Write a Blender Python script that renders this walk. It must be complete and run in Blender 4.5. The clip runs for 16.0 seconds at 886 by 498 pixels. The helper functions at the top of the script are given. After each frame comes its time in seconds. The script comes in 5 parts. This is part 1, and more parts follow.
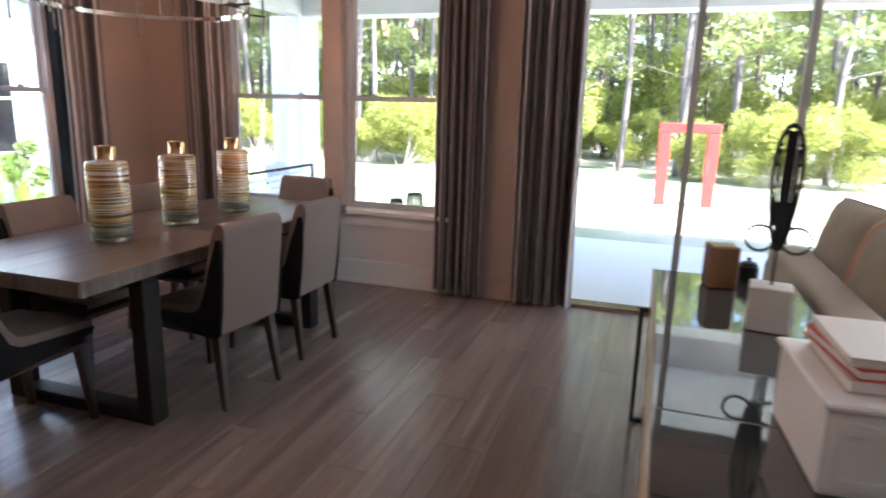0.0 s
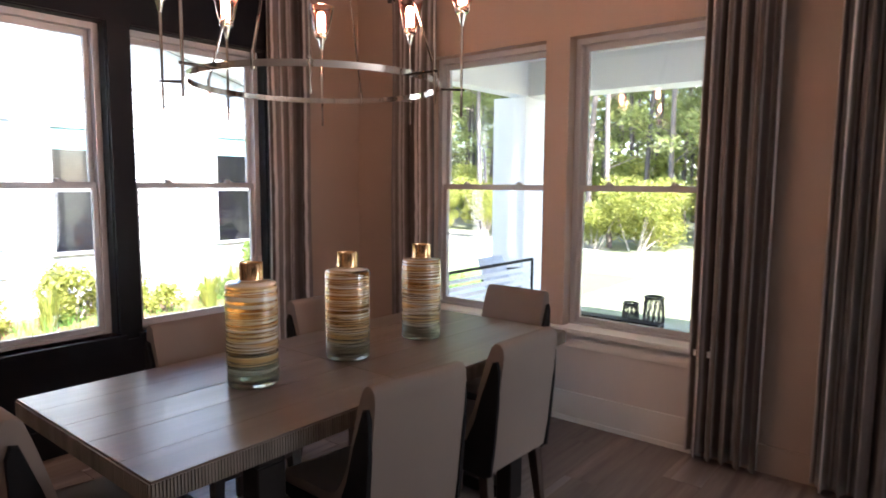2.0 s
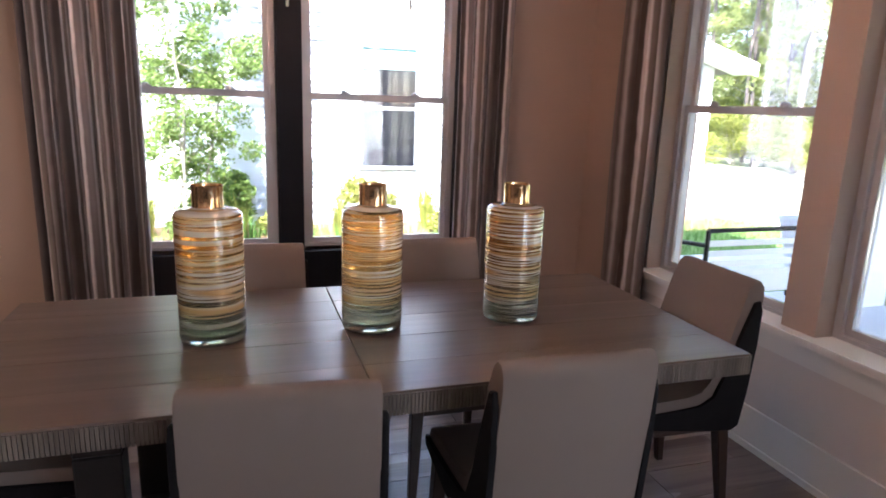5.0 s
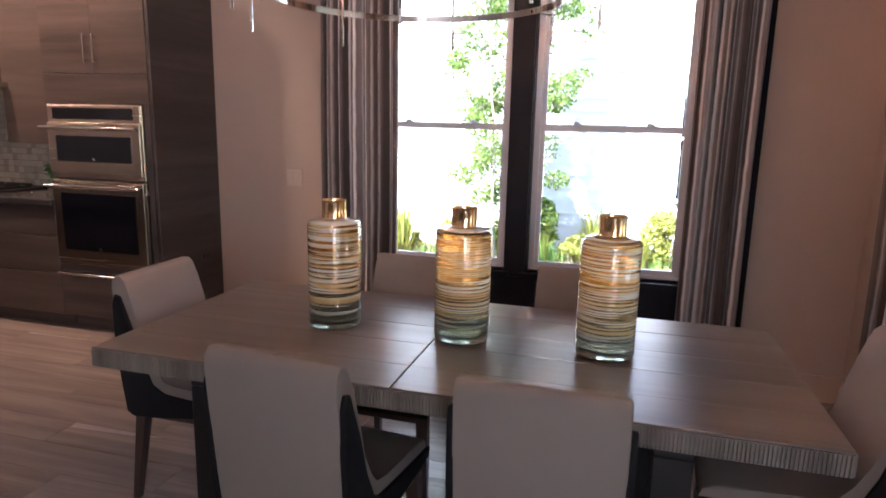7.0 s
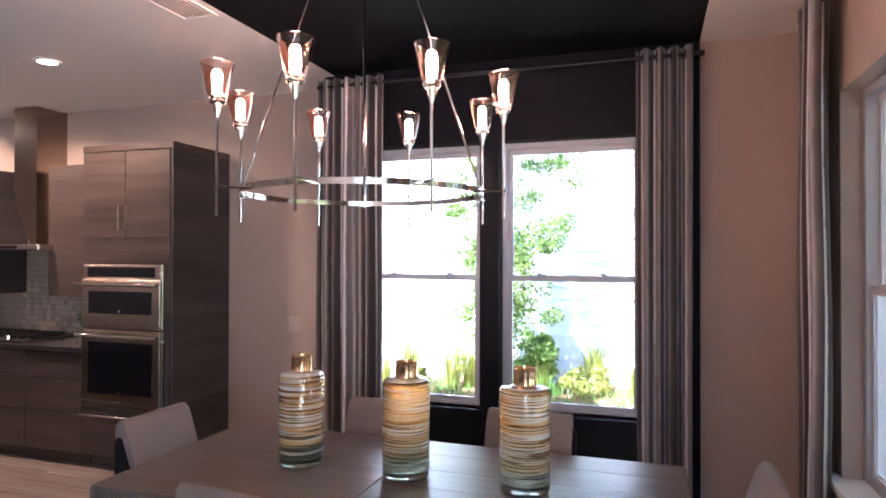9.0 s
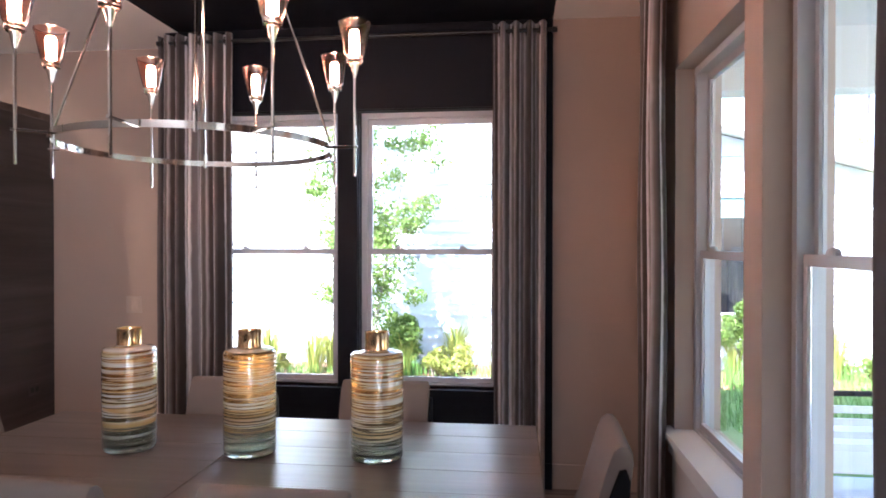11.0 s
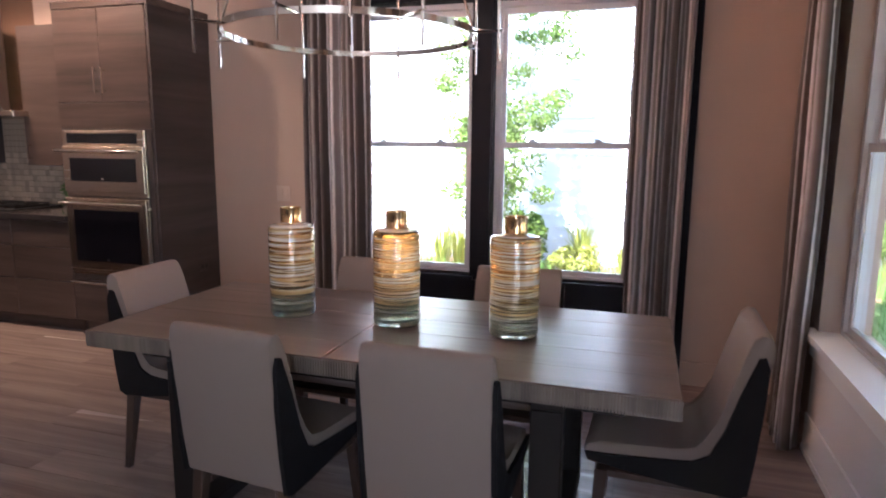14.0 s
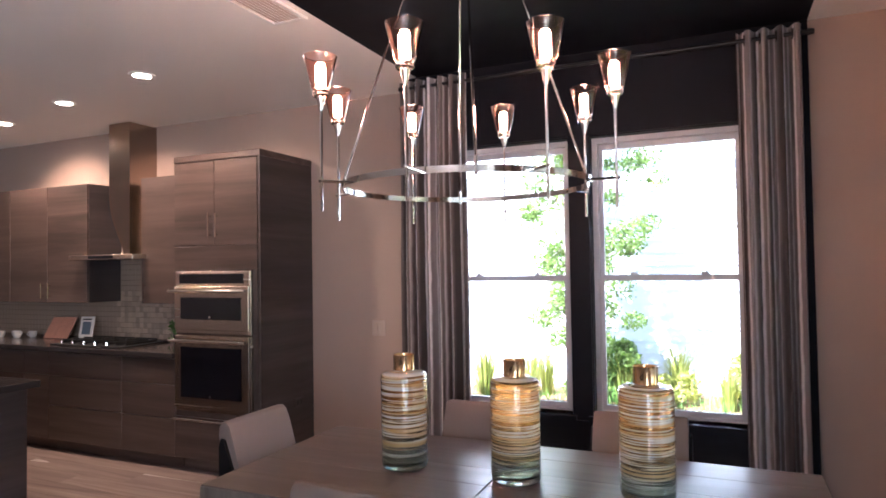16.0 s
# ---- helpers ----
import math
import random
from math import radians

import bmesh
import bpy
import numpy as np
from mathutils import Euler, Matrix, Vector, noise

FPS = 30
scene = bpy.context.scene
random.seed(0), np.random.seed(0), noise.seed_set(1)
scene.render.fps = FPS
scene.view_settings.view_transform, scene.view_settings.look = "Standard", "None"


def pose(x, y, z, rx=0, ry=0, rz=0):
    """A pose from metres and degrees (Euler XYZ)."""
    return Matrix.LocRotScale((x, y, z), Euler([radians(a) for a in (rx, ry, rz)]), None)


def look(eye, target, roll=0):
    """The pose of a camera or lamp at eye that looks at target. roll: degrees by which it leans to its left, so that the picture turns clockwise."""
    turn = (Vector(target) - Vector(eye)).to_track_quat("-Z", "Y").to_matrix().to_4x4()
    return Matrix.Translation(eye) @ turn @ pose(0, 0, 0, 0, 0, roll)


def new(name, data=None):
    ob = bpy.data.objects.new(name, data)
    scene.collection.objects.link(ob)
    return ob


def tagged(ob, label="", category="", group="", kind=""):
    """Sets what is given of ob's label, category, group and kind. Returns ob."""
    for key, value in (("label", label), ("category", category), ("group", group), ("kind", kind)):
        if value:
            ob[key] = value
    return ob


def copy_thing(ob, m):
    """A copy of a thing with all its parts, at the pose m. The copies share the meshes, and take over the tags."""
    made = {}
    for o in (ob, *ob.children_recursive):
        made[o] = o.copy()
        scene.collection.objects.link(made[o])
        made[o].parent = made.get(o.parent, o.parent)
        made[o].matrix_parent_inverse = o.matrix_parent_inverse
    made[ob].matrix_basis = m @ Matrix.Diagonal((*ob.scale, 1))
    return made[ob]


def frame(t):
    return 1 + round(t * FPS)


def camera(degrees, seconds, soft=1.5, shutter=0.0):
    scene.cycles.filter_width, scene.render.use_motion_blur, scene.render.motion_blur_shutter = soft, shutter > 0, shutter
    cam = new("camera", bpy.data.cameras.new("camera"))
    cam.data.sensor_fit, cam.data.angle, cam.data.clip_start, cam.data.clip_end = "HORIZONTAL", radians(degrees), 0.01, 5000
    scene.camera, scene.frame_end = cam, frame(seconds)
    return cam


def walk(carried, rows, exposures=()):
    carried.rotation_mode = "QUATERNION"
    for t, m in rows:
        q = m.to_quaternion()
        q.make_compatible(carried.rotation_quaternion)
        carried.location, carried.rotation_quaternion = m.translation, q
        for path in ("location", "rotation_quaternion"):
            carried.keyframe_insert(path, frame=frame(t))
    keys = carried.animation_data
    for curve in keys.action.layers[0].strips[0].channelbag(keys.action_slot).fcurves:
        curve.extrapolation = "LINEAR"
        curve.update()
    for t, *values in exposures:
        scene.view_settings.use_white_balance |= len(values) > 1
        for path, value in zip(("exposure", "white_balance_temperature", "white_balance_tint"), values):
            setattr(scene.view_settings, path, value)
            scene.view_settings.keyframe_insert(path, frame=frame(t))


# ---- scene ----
cam = camera(70.0, 16.0, 1.7, 0.35)

PATH = [
    (0, (-2.811, -2.498, 1.425), (-0.960, -1.883, 0.983), 1.5),
    (0.5, (-2.531, -2.317, 1.407), (-0.775, -1.459, 0.984), -0.1),
    (1, (-2.297, -2.143, 1.452), (-0.579, -1.181, 1.098), -1.6),
    (1.5, (-2.039, -2.038, 1.464), (-0.382, -0.950, 1.199), -0.3),
    (2, (-1.814, -2.016, 1.493), (-0.269, -0.764, 1.284), 0.4),
    (2.5, (-1.602, -1.911, 1.470), (-0.192, -0.505, 1.289), -0.1),
    (3, (-1.385, -1.861, 1.446), (-0.140, -0.313, 1.213), 0.1),
    (5.5, (-0.202, -1.917, 1.439), (0.137, -0.001, 0.976), 1.4),
    (6, (-0.009, -1.893, 1.440), (-0.020, 0.063, 1.022), 0.5),
    (6.5, (0.245, -1.935, 1.427), (-0.089, -0.009, 1.003), 1.3),
    (7, (0.453, -2.052, 1.461), (-0.072, -0.161, 1.079), 1.3),
    (7.5, (0.567, -2.175, 1.488), (-0.030, -0.287, 1.206), 0.0),
    (8, (0.677, -2.278, 1.571), (0.016, -0.398, 1.403), -1.2),
    (8.5, (0.800, -2.360, 1.609), (0.143, -0.472, 1.556), -0.6),
    (9, (0.884, -2.371, 1.616), (0.258, -0.471, 1.636), 0.1),
    (11.5, (0.943, -2.244, 1.473), (0.774, -0.252, 1.424), -0.4),
    (12, (0.978, -2.263, 1.434), (0.815, -0.278, 1.260), -0.7),
    (12.5, (0.973, -2.248, 1.396), (0.797, -0.277, 1.101), -0.5),
    (13, (0.956, -2.285, 1.381), (0.694, -0.339, 1.002), 0.5),
    (13.5, (0.924, -2.325, 1.410), (0.495, -0.413, 1.010), 0.6),
    (14, (0.867, -2.336, 1.455), (0.282, -0.451, 1.133), 0.5),
    (14.5, (0.847, -2.357, 1.504), (0.160, -0.491, 1.296), 0.3),
    (15, (0.812, -2.366, 1.540), (0.074, -0.509, 1.462), 0.3),
    (15.5, (0.761, -2.392, 1.580), (-0.007, -0.545, 1.601), -0.4),
    (16, (0.691, -2.338, 1.557), (-0.115, -0.508, 1.610), -0.9),
]
cam_rows = [(t, look(e, g, r)) for t, e, g, r in PATH]
walk(cam, cam_rows, [(0.0, 3.34, 5650, 10), (1.5, 3.14, 5900, 11), (3.0, 2.82, 6000, 12), (5.5, 3.20, 5650, 14), (8.0, 3.36, 5450, 14), (9.0, 3.42, 5150, 12), (12.5, 3.26, 5500, 13), (15.0, 3.38, 5500, 15), (16.0, 3.40, 5300, 13)])

# ---- world and sun ----
world = bpy.data.worlds.new("world")
scene.world = world
world.use_nodes = True
wn = world.node_tree
sky = wn.nodes.new("ShaderNodeTexSky")
sky.sky_type = 'NISHITA'
sky.sun_disc = False
sky.sun_elevation = radians(45)
sky.sun_rotation = radians(203.9)
wn.links.new(sky.outputs[0], wn.nodes["Background"].inputs[0])
wn.nodes["Background"].inputs[1].default_value = 0.15
sun_data = bpy.data.lights.new("sun", 'SUN')
sun_data.energy, sun_data.angle, sun_data.color = 5.0, radians(0.6), (1.0, 0.95, 0.86)
sun = new("sun", sun_data)
sun.matrix_world = look((-7.3, -16.5, 18), (0, 0, 0))

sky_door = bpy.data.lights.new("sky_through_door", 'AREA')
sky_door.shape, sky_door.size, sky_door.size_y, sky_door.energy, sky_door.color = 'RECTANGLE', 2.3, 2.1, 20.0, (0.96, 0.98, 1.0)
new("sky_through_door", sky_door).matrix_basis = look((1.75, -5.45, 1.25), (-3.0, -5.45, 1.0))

H = 2.90      # ceiling
NY = 1.71     # north wall, inner face
EX = 1.71     # east wall, inner face
KY = 1.99     # kitchen wall, inner face
KF = 1.35     # kitchen cabinet fronts
TT = 0.755    # table top


# ---- materials ----
def nodes_of(name):
    m = bpy.data.materials.new(name)
    m.use_nodes = True
    return m, m.node_tree, m.node_tree.nodes["Principled BSDF"]


def put(nt, kind, **ins):
    n = nt.nodes.new(kind)
    for k, v in ins.items():
        n.inputs[k.replace("_", " ")].default_value = v
    return n


def mixed(nt, fac, a, b, blend='MIX'):
    n = nt.nodes.new("ShaderNodeMix")
    n.data_type = 'RGBA'
    n.blend_type = blend
    for sock, v in ((n.inputs[0], fac), (n.inputs[6], a), (n.inputs[7], b)):
        if isinstance(v, bpy.types.NodeSocket):
            nt.links.new(v, sock)
        elif isinstance(v, (int, float)):
            sock.default_value = v
        else:
            sock.default_value = (*v, 1.0)
    return n.outputs[2]


def spread(c, k):
    return tuple(min(1.0, v * k) for v in c)


def surf(name, base, rough=0.5, vary=0.12, scale=6.0, bump=0.08, fine=90.0, metal=0.0, stretch=(1, 1, 1), rand=0.0, trans=0.0):
    """A painted, woven or mineral surface: broad stains, fine grain, uneven gloss."""
    m, nt, p = nodes_of(name)
    tc = nt.nodes.new("ShaderNodeTexCoord")
    mp = nt.nodes.new("ShaderNodeMapping")
    mp.inputs["Scale"].default_value = stretch
    nt.links.new(tc.outputs["Object"], mp.inputs["Vector"])
    src = mp.outputs[0]
    info = nt.nodes.new("ShaderNodeObjectInfo")
    off = nt.nodes.new("ShaderNodeVectorMath")
    off.operation = 'ADD'
    sc = nt.nodes.new("ShaderNodeMath")
    sc.operation = 'MULTIPLY'
    sc.inputs[1].default_value = 37.0
    nt.links.new(info.outputs["Random"], sc.inputs[0])
    nt.links.new(src, off.inputs[0])
    nt.links.new(sc.outputs[0], off.inputs[1])
    n1 = put(nt, "ShaderNodeTexNoise", Scale=scale, Detail=5.0, Roughness=0.6)
    n2 = put(nt, "ShaderNodeTexNoise", Scale=fine, Detail=3.0)
    for n in (n1, n2):
        nt.links.new(off.outputs[0], n.inputs["Vector"])
    c = mixed(nt, n1.outputs["Fac"], spread(base, 1 - vary), spread(base, 1 + vary))
    c = mixed(nt, n2.outputs["Fac"], c, spread(base, 1 + vary * 0.7))
    if rand:
        c = mixed(nt, info.outputs["Random"], c, spread(base, 1 - rand))
    nt.links.new(c, p.inputs["Base Color"])
    r = nt.nodes.new("ShaderNodeMapRange")
    r.inputs[3].default_value, r.inputs[4].default_value = rough * 0.82, min(1.0, rough * 1.18)
    nt.links.new(n1.outputs["Fac"], r.inputs[0])
    nt.links.new(r.outputs[0], p.inputs["Roughness"])
    p.inputs["Metallic"].default_value = metal
    if trans:
        p.inputs["Transmission Weight"].default_value = trans
    if bump:
        b = put(nt, "ShaderNodeBump", Strength=bump, Distance=0.01)
        nt.links.new(n2.outputs["Fac"], b.inputs["Height"])
        nt.links.new(b.outputs[0], p.inputs["Normal"])
    return m


def timber(name, dark, light, rough=0.4, axis='X', scale=3.0, bump=0.15, rand=0.25, island=False):
    """Wood whose grain runs along one axis."""
    m, nt, p = nodes_of(name)
    tc = nt.nodes.new("ShaderNodeTexCoord")
    info = nt.nodes.new("ShaderNodeObjectInfo")
    mp = nt.nodes.new("ShaderNodeMapping")
    k = {'X': (0.06, 1, 1), 'Y': (1, 0.06, 1), 'Z': (1, 1, 0.06)}[axis]
    mp.inputs["Scale"].default_value = k
    nt.links.new(tc.outputs["Object"], mp.inputs["Vector"])
    sc = nt.nodes.new("ShaderNodeMath")
    sc.operation = 'MULTIPLY'
    sc.inputs[1].default_value = 53.0
    rnd = info.outputs["Random"]
    if island:
        rnd = nt.nodes.new("ShaderNodeNewGeometry").outputs["Random Per Island"]
    nt.links.new(rnd, sc.inputs[0])
    off = nt.nodes.new("ShaderNodeVectorMath")
    off.operation = 'ADD'
    nt.links.new(mp.outputs[0], off.inputs[0])
    nt.links.new(sc.outputs[0], off.inputs[1])
    n1 = put(nt, "ShaderNodeTexNoise", Scale=scale * 5, Detail=8.0, Roughness=0.65, Distortion=0.6)
    n2 = put(nt, "ShaderNodeTexNoise", Scale=scale * 40, Detail=3.0)
    n3 = put(nt, "ShaderNodeTexNoise", Scale=1.7, Detail=3.0)
    for n in (n1, n2):
        nt.links.new(off.outputs[0], n.inputs["Vector"])
    nt.links.new(off.outputs[0], n3.inputs["Vector"])
    ramp = nt.nodes.new("ShaderNodeValToRGB")
    ramp.color_ramp.elements[0].position, ramp.color_ramp.elements[1].position = 0.34, 0.68
    ramp.color_ramp.elements[0].color, ramp.color_ramp.elements[1].color = (*dark, 1), (*light, 1)
    nt.links.new(n1.outputs["Fac"], ramp.inputs[0])
    g = nt.nodes.new("ShaderNodeMath")
    g.operation = 'MULTIPLY'
    g.inputs[1].default_value = 0.45
    nt.links.new(n2.outputs["Fac"], g.inputs[0])
    c = mixed(nt, g.outputs[0], ramp.outputs[0], spread(dark, 0.9))
    mid = tuple((a + b) / 2 for a, b in zip(dark, light))
    if rand:
        f = nt.nodes.new("ShaderNodeMath")
        f.operation = 'MULTIPLY'
        f.inputs[1].default_value = 0.5
        nt.links.new(rnd, f.inputs[0])
        c = mixed(nt, f.outputs[0], c, spread(mid, 1 - rand))
    nt.links.new(c, p.inputs["Base Color"])
    r = nt.nodes.new("ShaderNodeMapRange")
    r.inputs[3].default_value, r.inputs[4].default_value = rough * 0.75, rough * 1.3
    nt.links.new(n3.outputs["Fac"], r.inputs[0])
    nt.links.new(r.outputs[0], p.inputs["Roughness"])
    b = put(nt, "ShaderNodeBump", Strength=bump, Distance=0.004)
    nt.links.new(n1.outputs["Fac"], b.inputs["Height"])
    nt.links.new(b.outputs[0], p.inputs["Normal"])
    return m


def glowing(name, color, strength):
    m, nt, p = nodes_of(name)
    p.inputs["Base Color"].default_value = (*color, 1)
    p.inputs["Emission Color"].default_value = (*color, 1)
    p.inputs["Emission Strength"].default_value = strength
    return m


def clear(name, color=(1, 1, 1), rough=0.0, ior=1.45):
    m, nt, p = nodes_of(name)
    p.inputs["Base Color"].default_value = (*color, 1)
    p.inputs["Roughness"].default_value = rough
    p.inputs["IOR"].default_value = ior
    p.inputs["Transmission Weight"].default_value = 1.0
    return m


def striped(name, stops, period):
    """Woven cloth with vertical stripes along its width."""
    m, nt, p = nodes_of(name)
    uv = nt.nodes.new("ShaderNodeUVMap")
    sep = nt.nodes.new("ShaderNodeSeparateXYZ")
    nt.links.new(uv.outputs[0], sep.inputs[0])
    nz = put(nt, "ShaderNodeTexNoise", Scale=9.0, Detail=2.0)
    nt.links.new(uv.outputs[0], nz.inputs["Vector"])
    wob = nt.nodes.new("ShaderNodeMath")
    wob.operation = 'MULTIPLY_ADD'
    wob.inputs[1].default_value = 0.012
    nt.links.new(nz.outputs["Fac"], wob.inputs[0])
    nt.links.new(sep.outputs[0], wob.inputs[2])
    d = nt.nodes.new("ShaderNodeMath")
    d.operation = 'DIVIDE'
    d.inputs[1].default_value = period
    nt.links.new(wob.outputs[0], d.inputs[0])
    fr = nt.nodes.new("ShaderNodeMath")
    fr.operation = 'FRACT'
    nt.links.new(d.outputs[0], fr.inputs[0])
    ramp = nt.nodes.new("ShaderNodeValToRGB")
    el = ramp.color_ramp.elements
    while len(el) < len(stops):
        el.new(0.5)
    for e, (pos, col) in zip(el, stops):
        e.position, e.color = pos, (*col, 1)
    nt.links.new(fr.outputs[0], ramp.inputs[0])
    weave = put(nt, "ShaderNodeTexNoise", Scale=420.0, Detail=1.0)
    nt.links.new(uv.outputs[0], weave.inputs["Vector"])
    c = mixed(nt, 0.35, ramp.outputs[0], weave.outputs["Color"], 'SOFT_LIGHT')
    nt.links.new(c, p.inputs["Base Color"])
    p.inputs["Roughness"].default_value = 0.75
    p.inputs["Sheen Weight"].default_value = 0.3
    b = put(nt, "ShaderNodeBump", Strength=0.15, Distance=0.002)
    nt.links.new(weave.outputs["Fac"], b.inputs["Height"])
    nt.links.new(b.outputs[0], p.inputs["Normal"])
    return m


def streaked_glass(name):
    """Smoked glass with brushed gold and white rings, clearer and greener at the foot."""
    m, nt, p = nodes_of(name)
    tc = nt.nodes.new("ShaderNodeTexCoord")
    mp = nt.nodes.new("ShaderNodeMapping")
    mp.inputs["Scale"].default_value = (1.3, 1.3, 100.0)
    nt.links.new(tc.outputs["Object"], mp.inputs["Vector"])
    info = nt.nodes.new("ShaderNodeObjectInfo")
    off = nt.nodes.new("ShaderNodeVectorMath")
    off.operation = 'ADD'
    nt.links.new(mp.outputs[0], off.inputs[0])
    sc = nt.nodes.new("ShaderNodeMath")
    sc.operation = 'MULTIPLY'
    sc.inputs[1].default_value = 21.0
    nt.links.new(info.outputs["Random"], sc.inputs[0])
    nt.links.new(sc.outputs[0], off.inputs[1])
    n1 = put(nt, "ShaderNodeTexNoise", Scale=1.6, Detail=2.0, Roughness=0.5)
    nt.links.new(off.outputs[0], n1.inputs["Vector"])
    mp2 = nt.nodes.new("ShaderNodeMapping")
    mp2.inputs["Scale"].default_value = (0.8, 0.8, 11.0)
    nt.links.new(tc.outputs["Object"], mp2.inputs["Vector"])
    n2 = put(nt, "ShaderNodeTexNoise", Scale=1.3, Detail=1.0)
    nt.links.new(mp2.outputs[0], n2.inputs["Vector"])
    colour = nt.nodes.new("ShaderNodeValToRGB")
    el = colour.color_ramp.elements
    while len(el) < 5:
        el.new(0.5)
    for e, (pos, col) in zip(el, ((0.34, (0.85, 0.55, 0.22)), (0.43, (0.95, 0.78, 0.46)), (0.50, (0.96, 0.92, 0.84)), (0.57, (0.84, 0.50, 0.18)), (0.66, (0.96, 0.86, 0.64)))):
        e.position, e.color = pos, (*col, 1)
    nt.links.new(n2.outputs["Fac"], colour.inputs[0])
    lines = nt.nodes.new("ShaderNodeValToRGB")
    lines.color_ramp.elements[0].position, lines.color_ramp.elements[1].position = 0.485, 0.515
    nt.links.new(n1.outputs["Fac"], lines.inputs[0])
    sep = nt.nodes.new("ShaderNodeSeparateXYZ")
    nt.links.new(tc.outputs["Object"], sep.inputs[0])
    foot = nt.nodes.new("ShaderNodeMapRange")
    foot.inputs[1].default_value, foot.inputs[2].default_value = 0.02, 0.13
    foot.inputs[3].default_value, foot.inputs[4].default_value = 0.25, 1.0
    nt.links.new(sep.outputs[2], foot.inputs[0])
    up = nt.nodes.new("ShaderNodeMapRange")
    up.inputs[1].default_value, up.inputs[2].default_value = 0.06, 0.24
    nt.links.new(sep.outputs[2], up.inputs[0])
    tint = mixed(nt, up.outputs[0], (0.50, 0.55, 0.46), (0.74, 0.45, 0.16))
    cover = nt.nodes.new("ShaderNodeMath")
    cover.operation = 'MULTIPLY'
    nt.links.new(lines.outputs[0], cover.inputs[0])
    nt.links.new(foot.outputs[0], cover.inputs[1])
    c = mixed(nt, cover.outputs[0], tint, colour.outputs[0])
    nt.links.new(c, p.inputs["Base Color"])
    tr = nt.nodes.new("ShaderNodeMapRange")
    tr.inputs[3].default_value, tr.inputs[4].default_value = 0.97, 0.40
    nt.links.new(cover.outputs[0], tr.inputs[0])
    nt.links.new(tr.outputs[0], p.inputs["Transmission Weight"])
    p.inputs["Roughness"].default_value = 0.08
    p.inputs["Coat Weight"].default_value = 0.6
    b = put(nt, "ShaderNodeBump", Strength=0.25, Distance=0.002)
    nt.links.new(cover.outputs[0], b.inputs["Height"])
    nt.links.new(b.outputs[0], p.inputs["Normal"])
    return m


M_WALL = surf("wall_paint", (0.43, 0.328, 0.272), 0.75, 0.04, 1.5, 0.05, 220)
M_CEIL = surf("ceiling_paint", (0.85, 0.81, 0.77), 0.85, 0.03, 1.2, 0.06, 160)
M_ACCENT = surf("accent_paint", (0.0065, 0.0065, 0.010), 0.6, 0.15, 2.0, 0.04, 200)
M_ACCENT.node_tree.nodes["Principled BSDF"].inputs["Specular IOR Level"].default_value = 0.18
M_TRIM = surf("trim_paint", (0.85, 0.83, 0.81), 0.38, 0.03, 3.0, 0.02, 120)
M_WAINSCOT = surf("wainscot_paint", (0.76, 0.71, 0.69), 0.55, 0.03, 2.0, 0.03, 160)
M_VINYL = surf("window_vinyl", (0.48, 0.48, 0.51), 0.35, 0.04, 4.0, 0.0, 120)
M_FLOOR = timber("floor_plank", (0.170, 0.128, 0.114), (0.375, 0.293, 0.262), 0.25, 'X', 2.2, 0.05, 0.22)
M_GROUT = surf("floor_joint", (0.09, 0.075, 0.065), 0.8, 0.2, 20, 0.1, 200)
M_TABLE = timber("table_wood", (0.125, 0.091, 0.073), (0.225, 0.170, 0.140), 0.30, 'X', 2.6, 0.12, 0.22)
M_TABLE_EDGE = timber("table_edge_wood", (0.10, 0.078, 0.063), (0.27, 0.225, 0.185), 0.5, 'Z', 3.0, 0.3, 0.2)
M_IRON = surf("dark_metal", (0.016, 0.013, 0.012), 0.5, 0.2, 10, 0.05, 150)
M_FABRIC = surf("chair_fabric", (0.205, 0.160, 0.137), 0.9, 0.09, 5, 0.25, 480)
M_DARKFAB = surf("dark_leather", (0.010, 0.009, 0.010), 0.7, 0.2, 12, 0.12, 160)
M_DARKFAB.node_tree.nodes["Principled BSDF"].inputs["Specular IOR Level"].default_value = 0.15
M_IRON.node_tree.nodes["Principled BSDF"].inputs["Specular IOR Level"].default_value = 0.25
M_LEG = timber("leg_wood", (0.035, 0.020, 0.015), (0.075, 0.042, 0.03), 0.35, 'Z', 4.0, 0.1, 0.1)
M_NICKEL = surf("polished_nickel", (0.66, 0.61, 0.56), 0.10, 0.05, 20, 0.0, 100, metal=1.0)
# chimney steel darkened: the brown room's reflection is put into its colour
M_STEEL_DARK_REFLECTION = surf("steel_dark_reflection", (0.34, 0.265, 0.215), 0.22, 0.06, 4, 0.04, 200, metal=1.0, stretch=(6, 1, 0.1))
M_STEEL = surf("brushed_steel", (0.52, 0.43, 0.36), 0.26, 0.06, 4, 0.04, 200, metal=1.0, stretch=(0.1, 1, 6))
M_BLACKGLASS = surf("black_glass", (0.006, 0.006, 0.009), 0.05, 0.1, 5, 0.0, 80)
M_TABLEGLASS = surf("table_glass", (0.05, 0.055, 0.055), 0.03, 0.05, 5, 0.0, 80)
M_TABLEGLASS.node_tree.nodes["Principled BSDF"].inputs["IOR"].default_value = 2.2
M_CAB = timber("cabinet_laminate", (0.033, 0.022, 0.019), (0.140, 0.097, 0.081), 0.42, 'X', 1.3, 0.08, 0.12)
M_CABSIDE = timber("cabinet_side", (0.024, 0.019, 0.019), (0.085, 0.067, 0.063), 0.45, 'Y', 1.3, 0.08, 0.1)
M_STONE = surf("counter_stone", (0.035, 0.030, 0.030), 0.16, 0.4, 30, 0.0, 120)
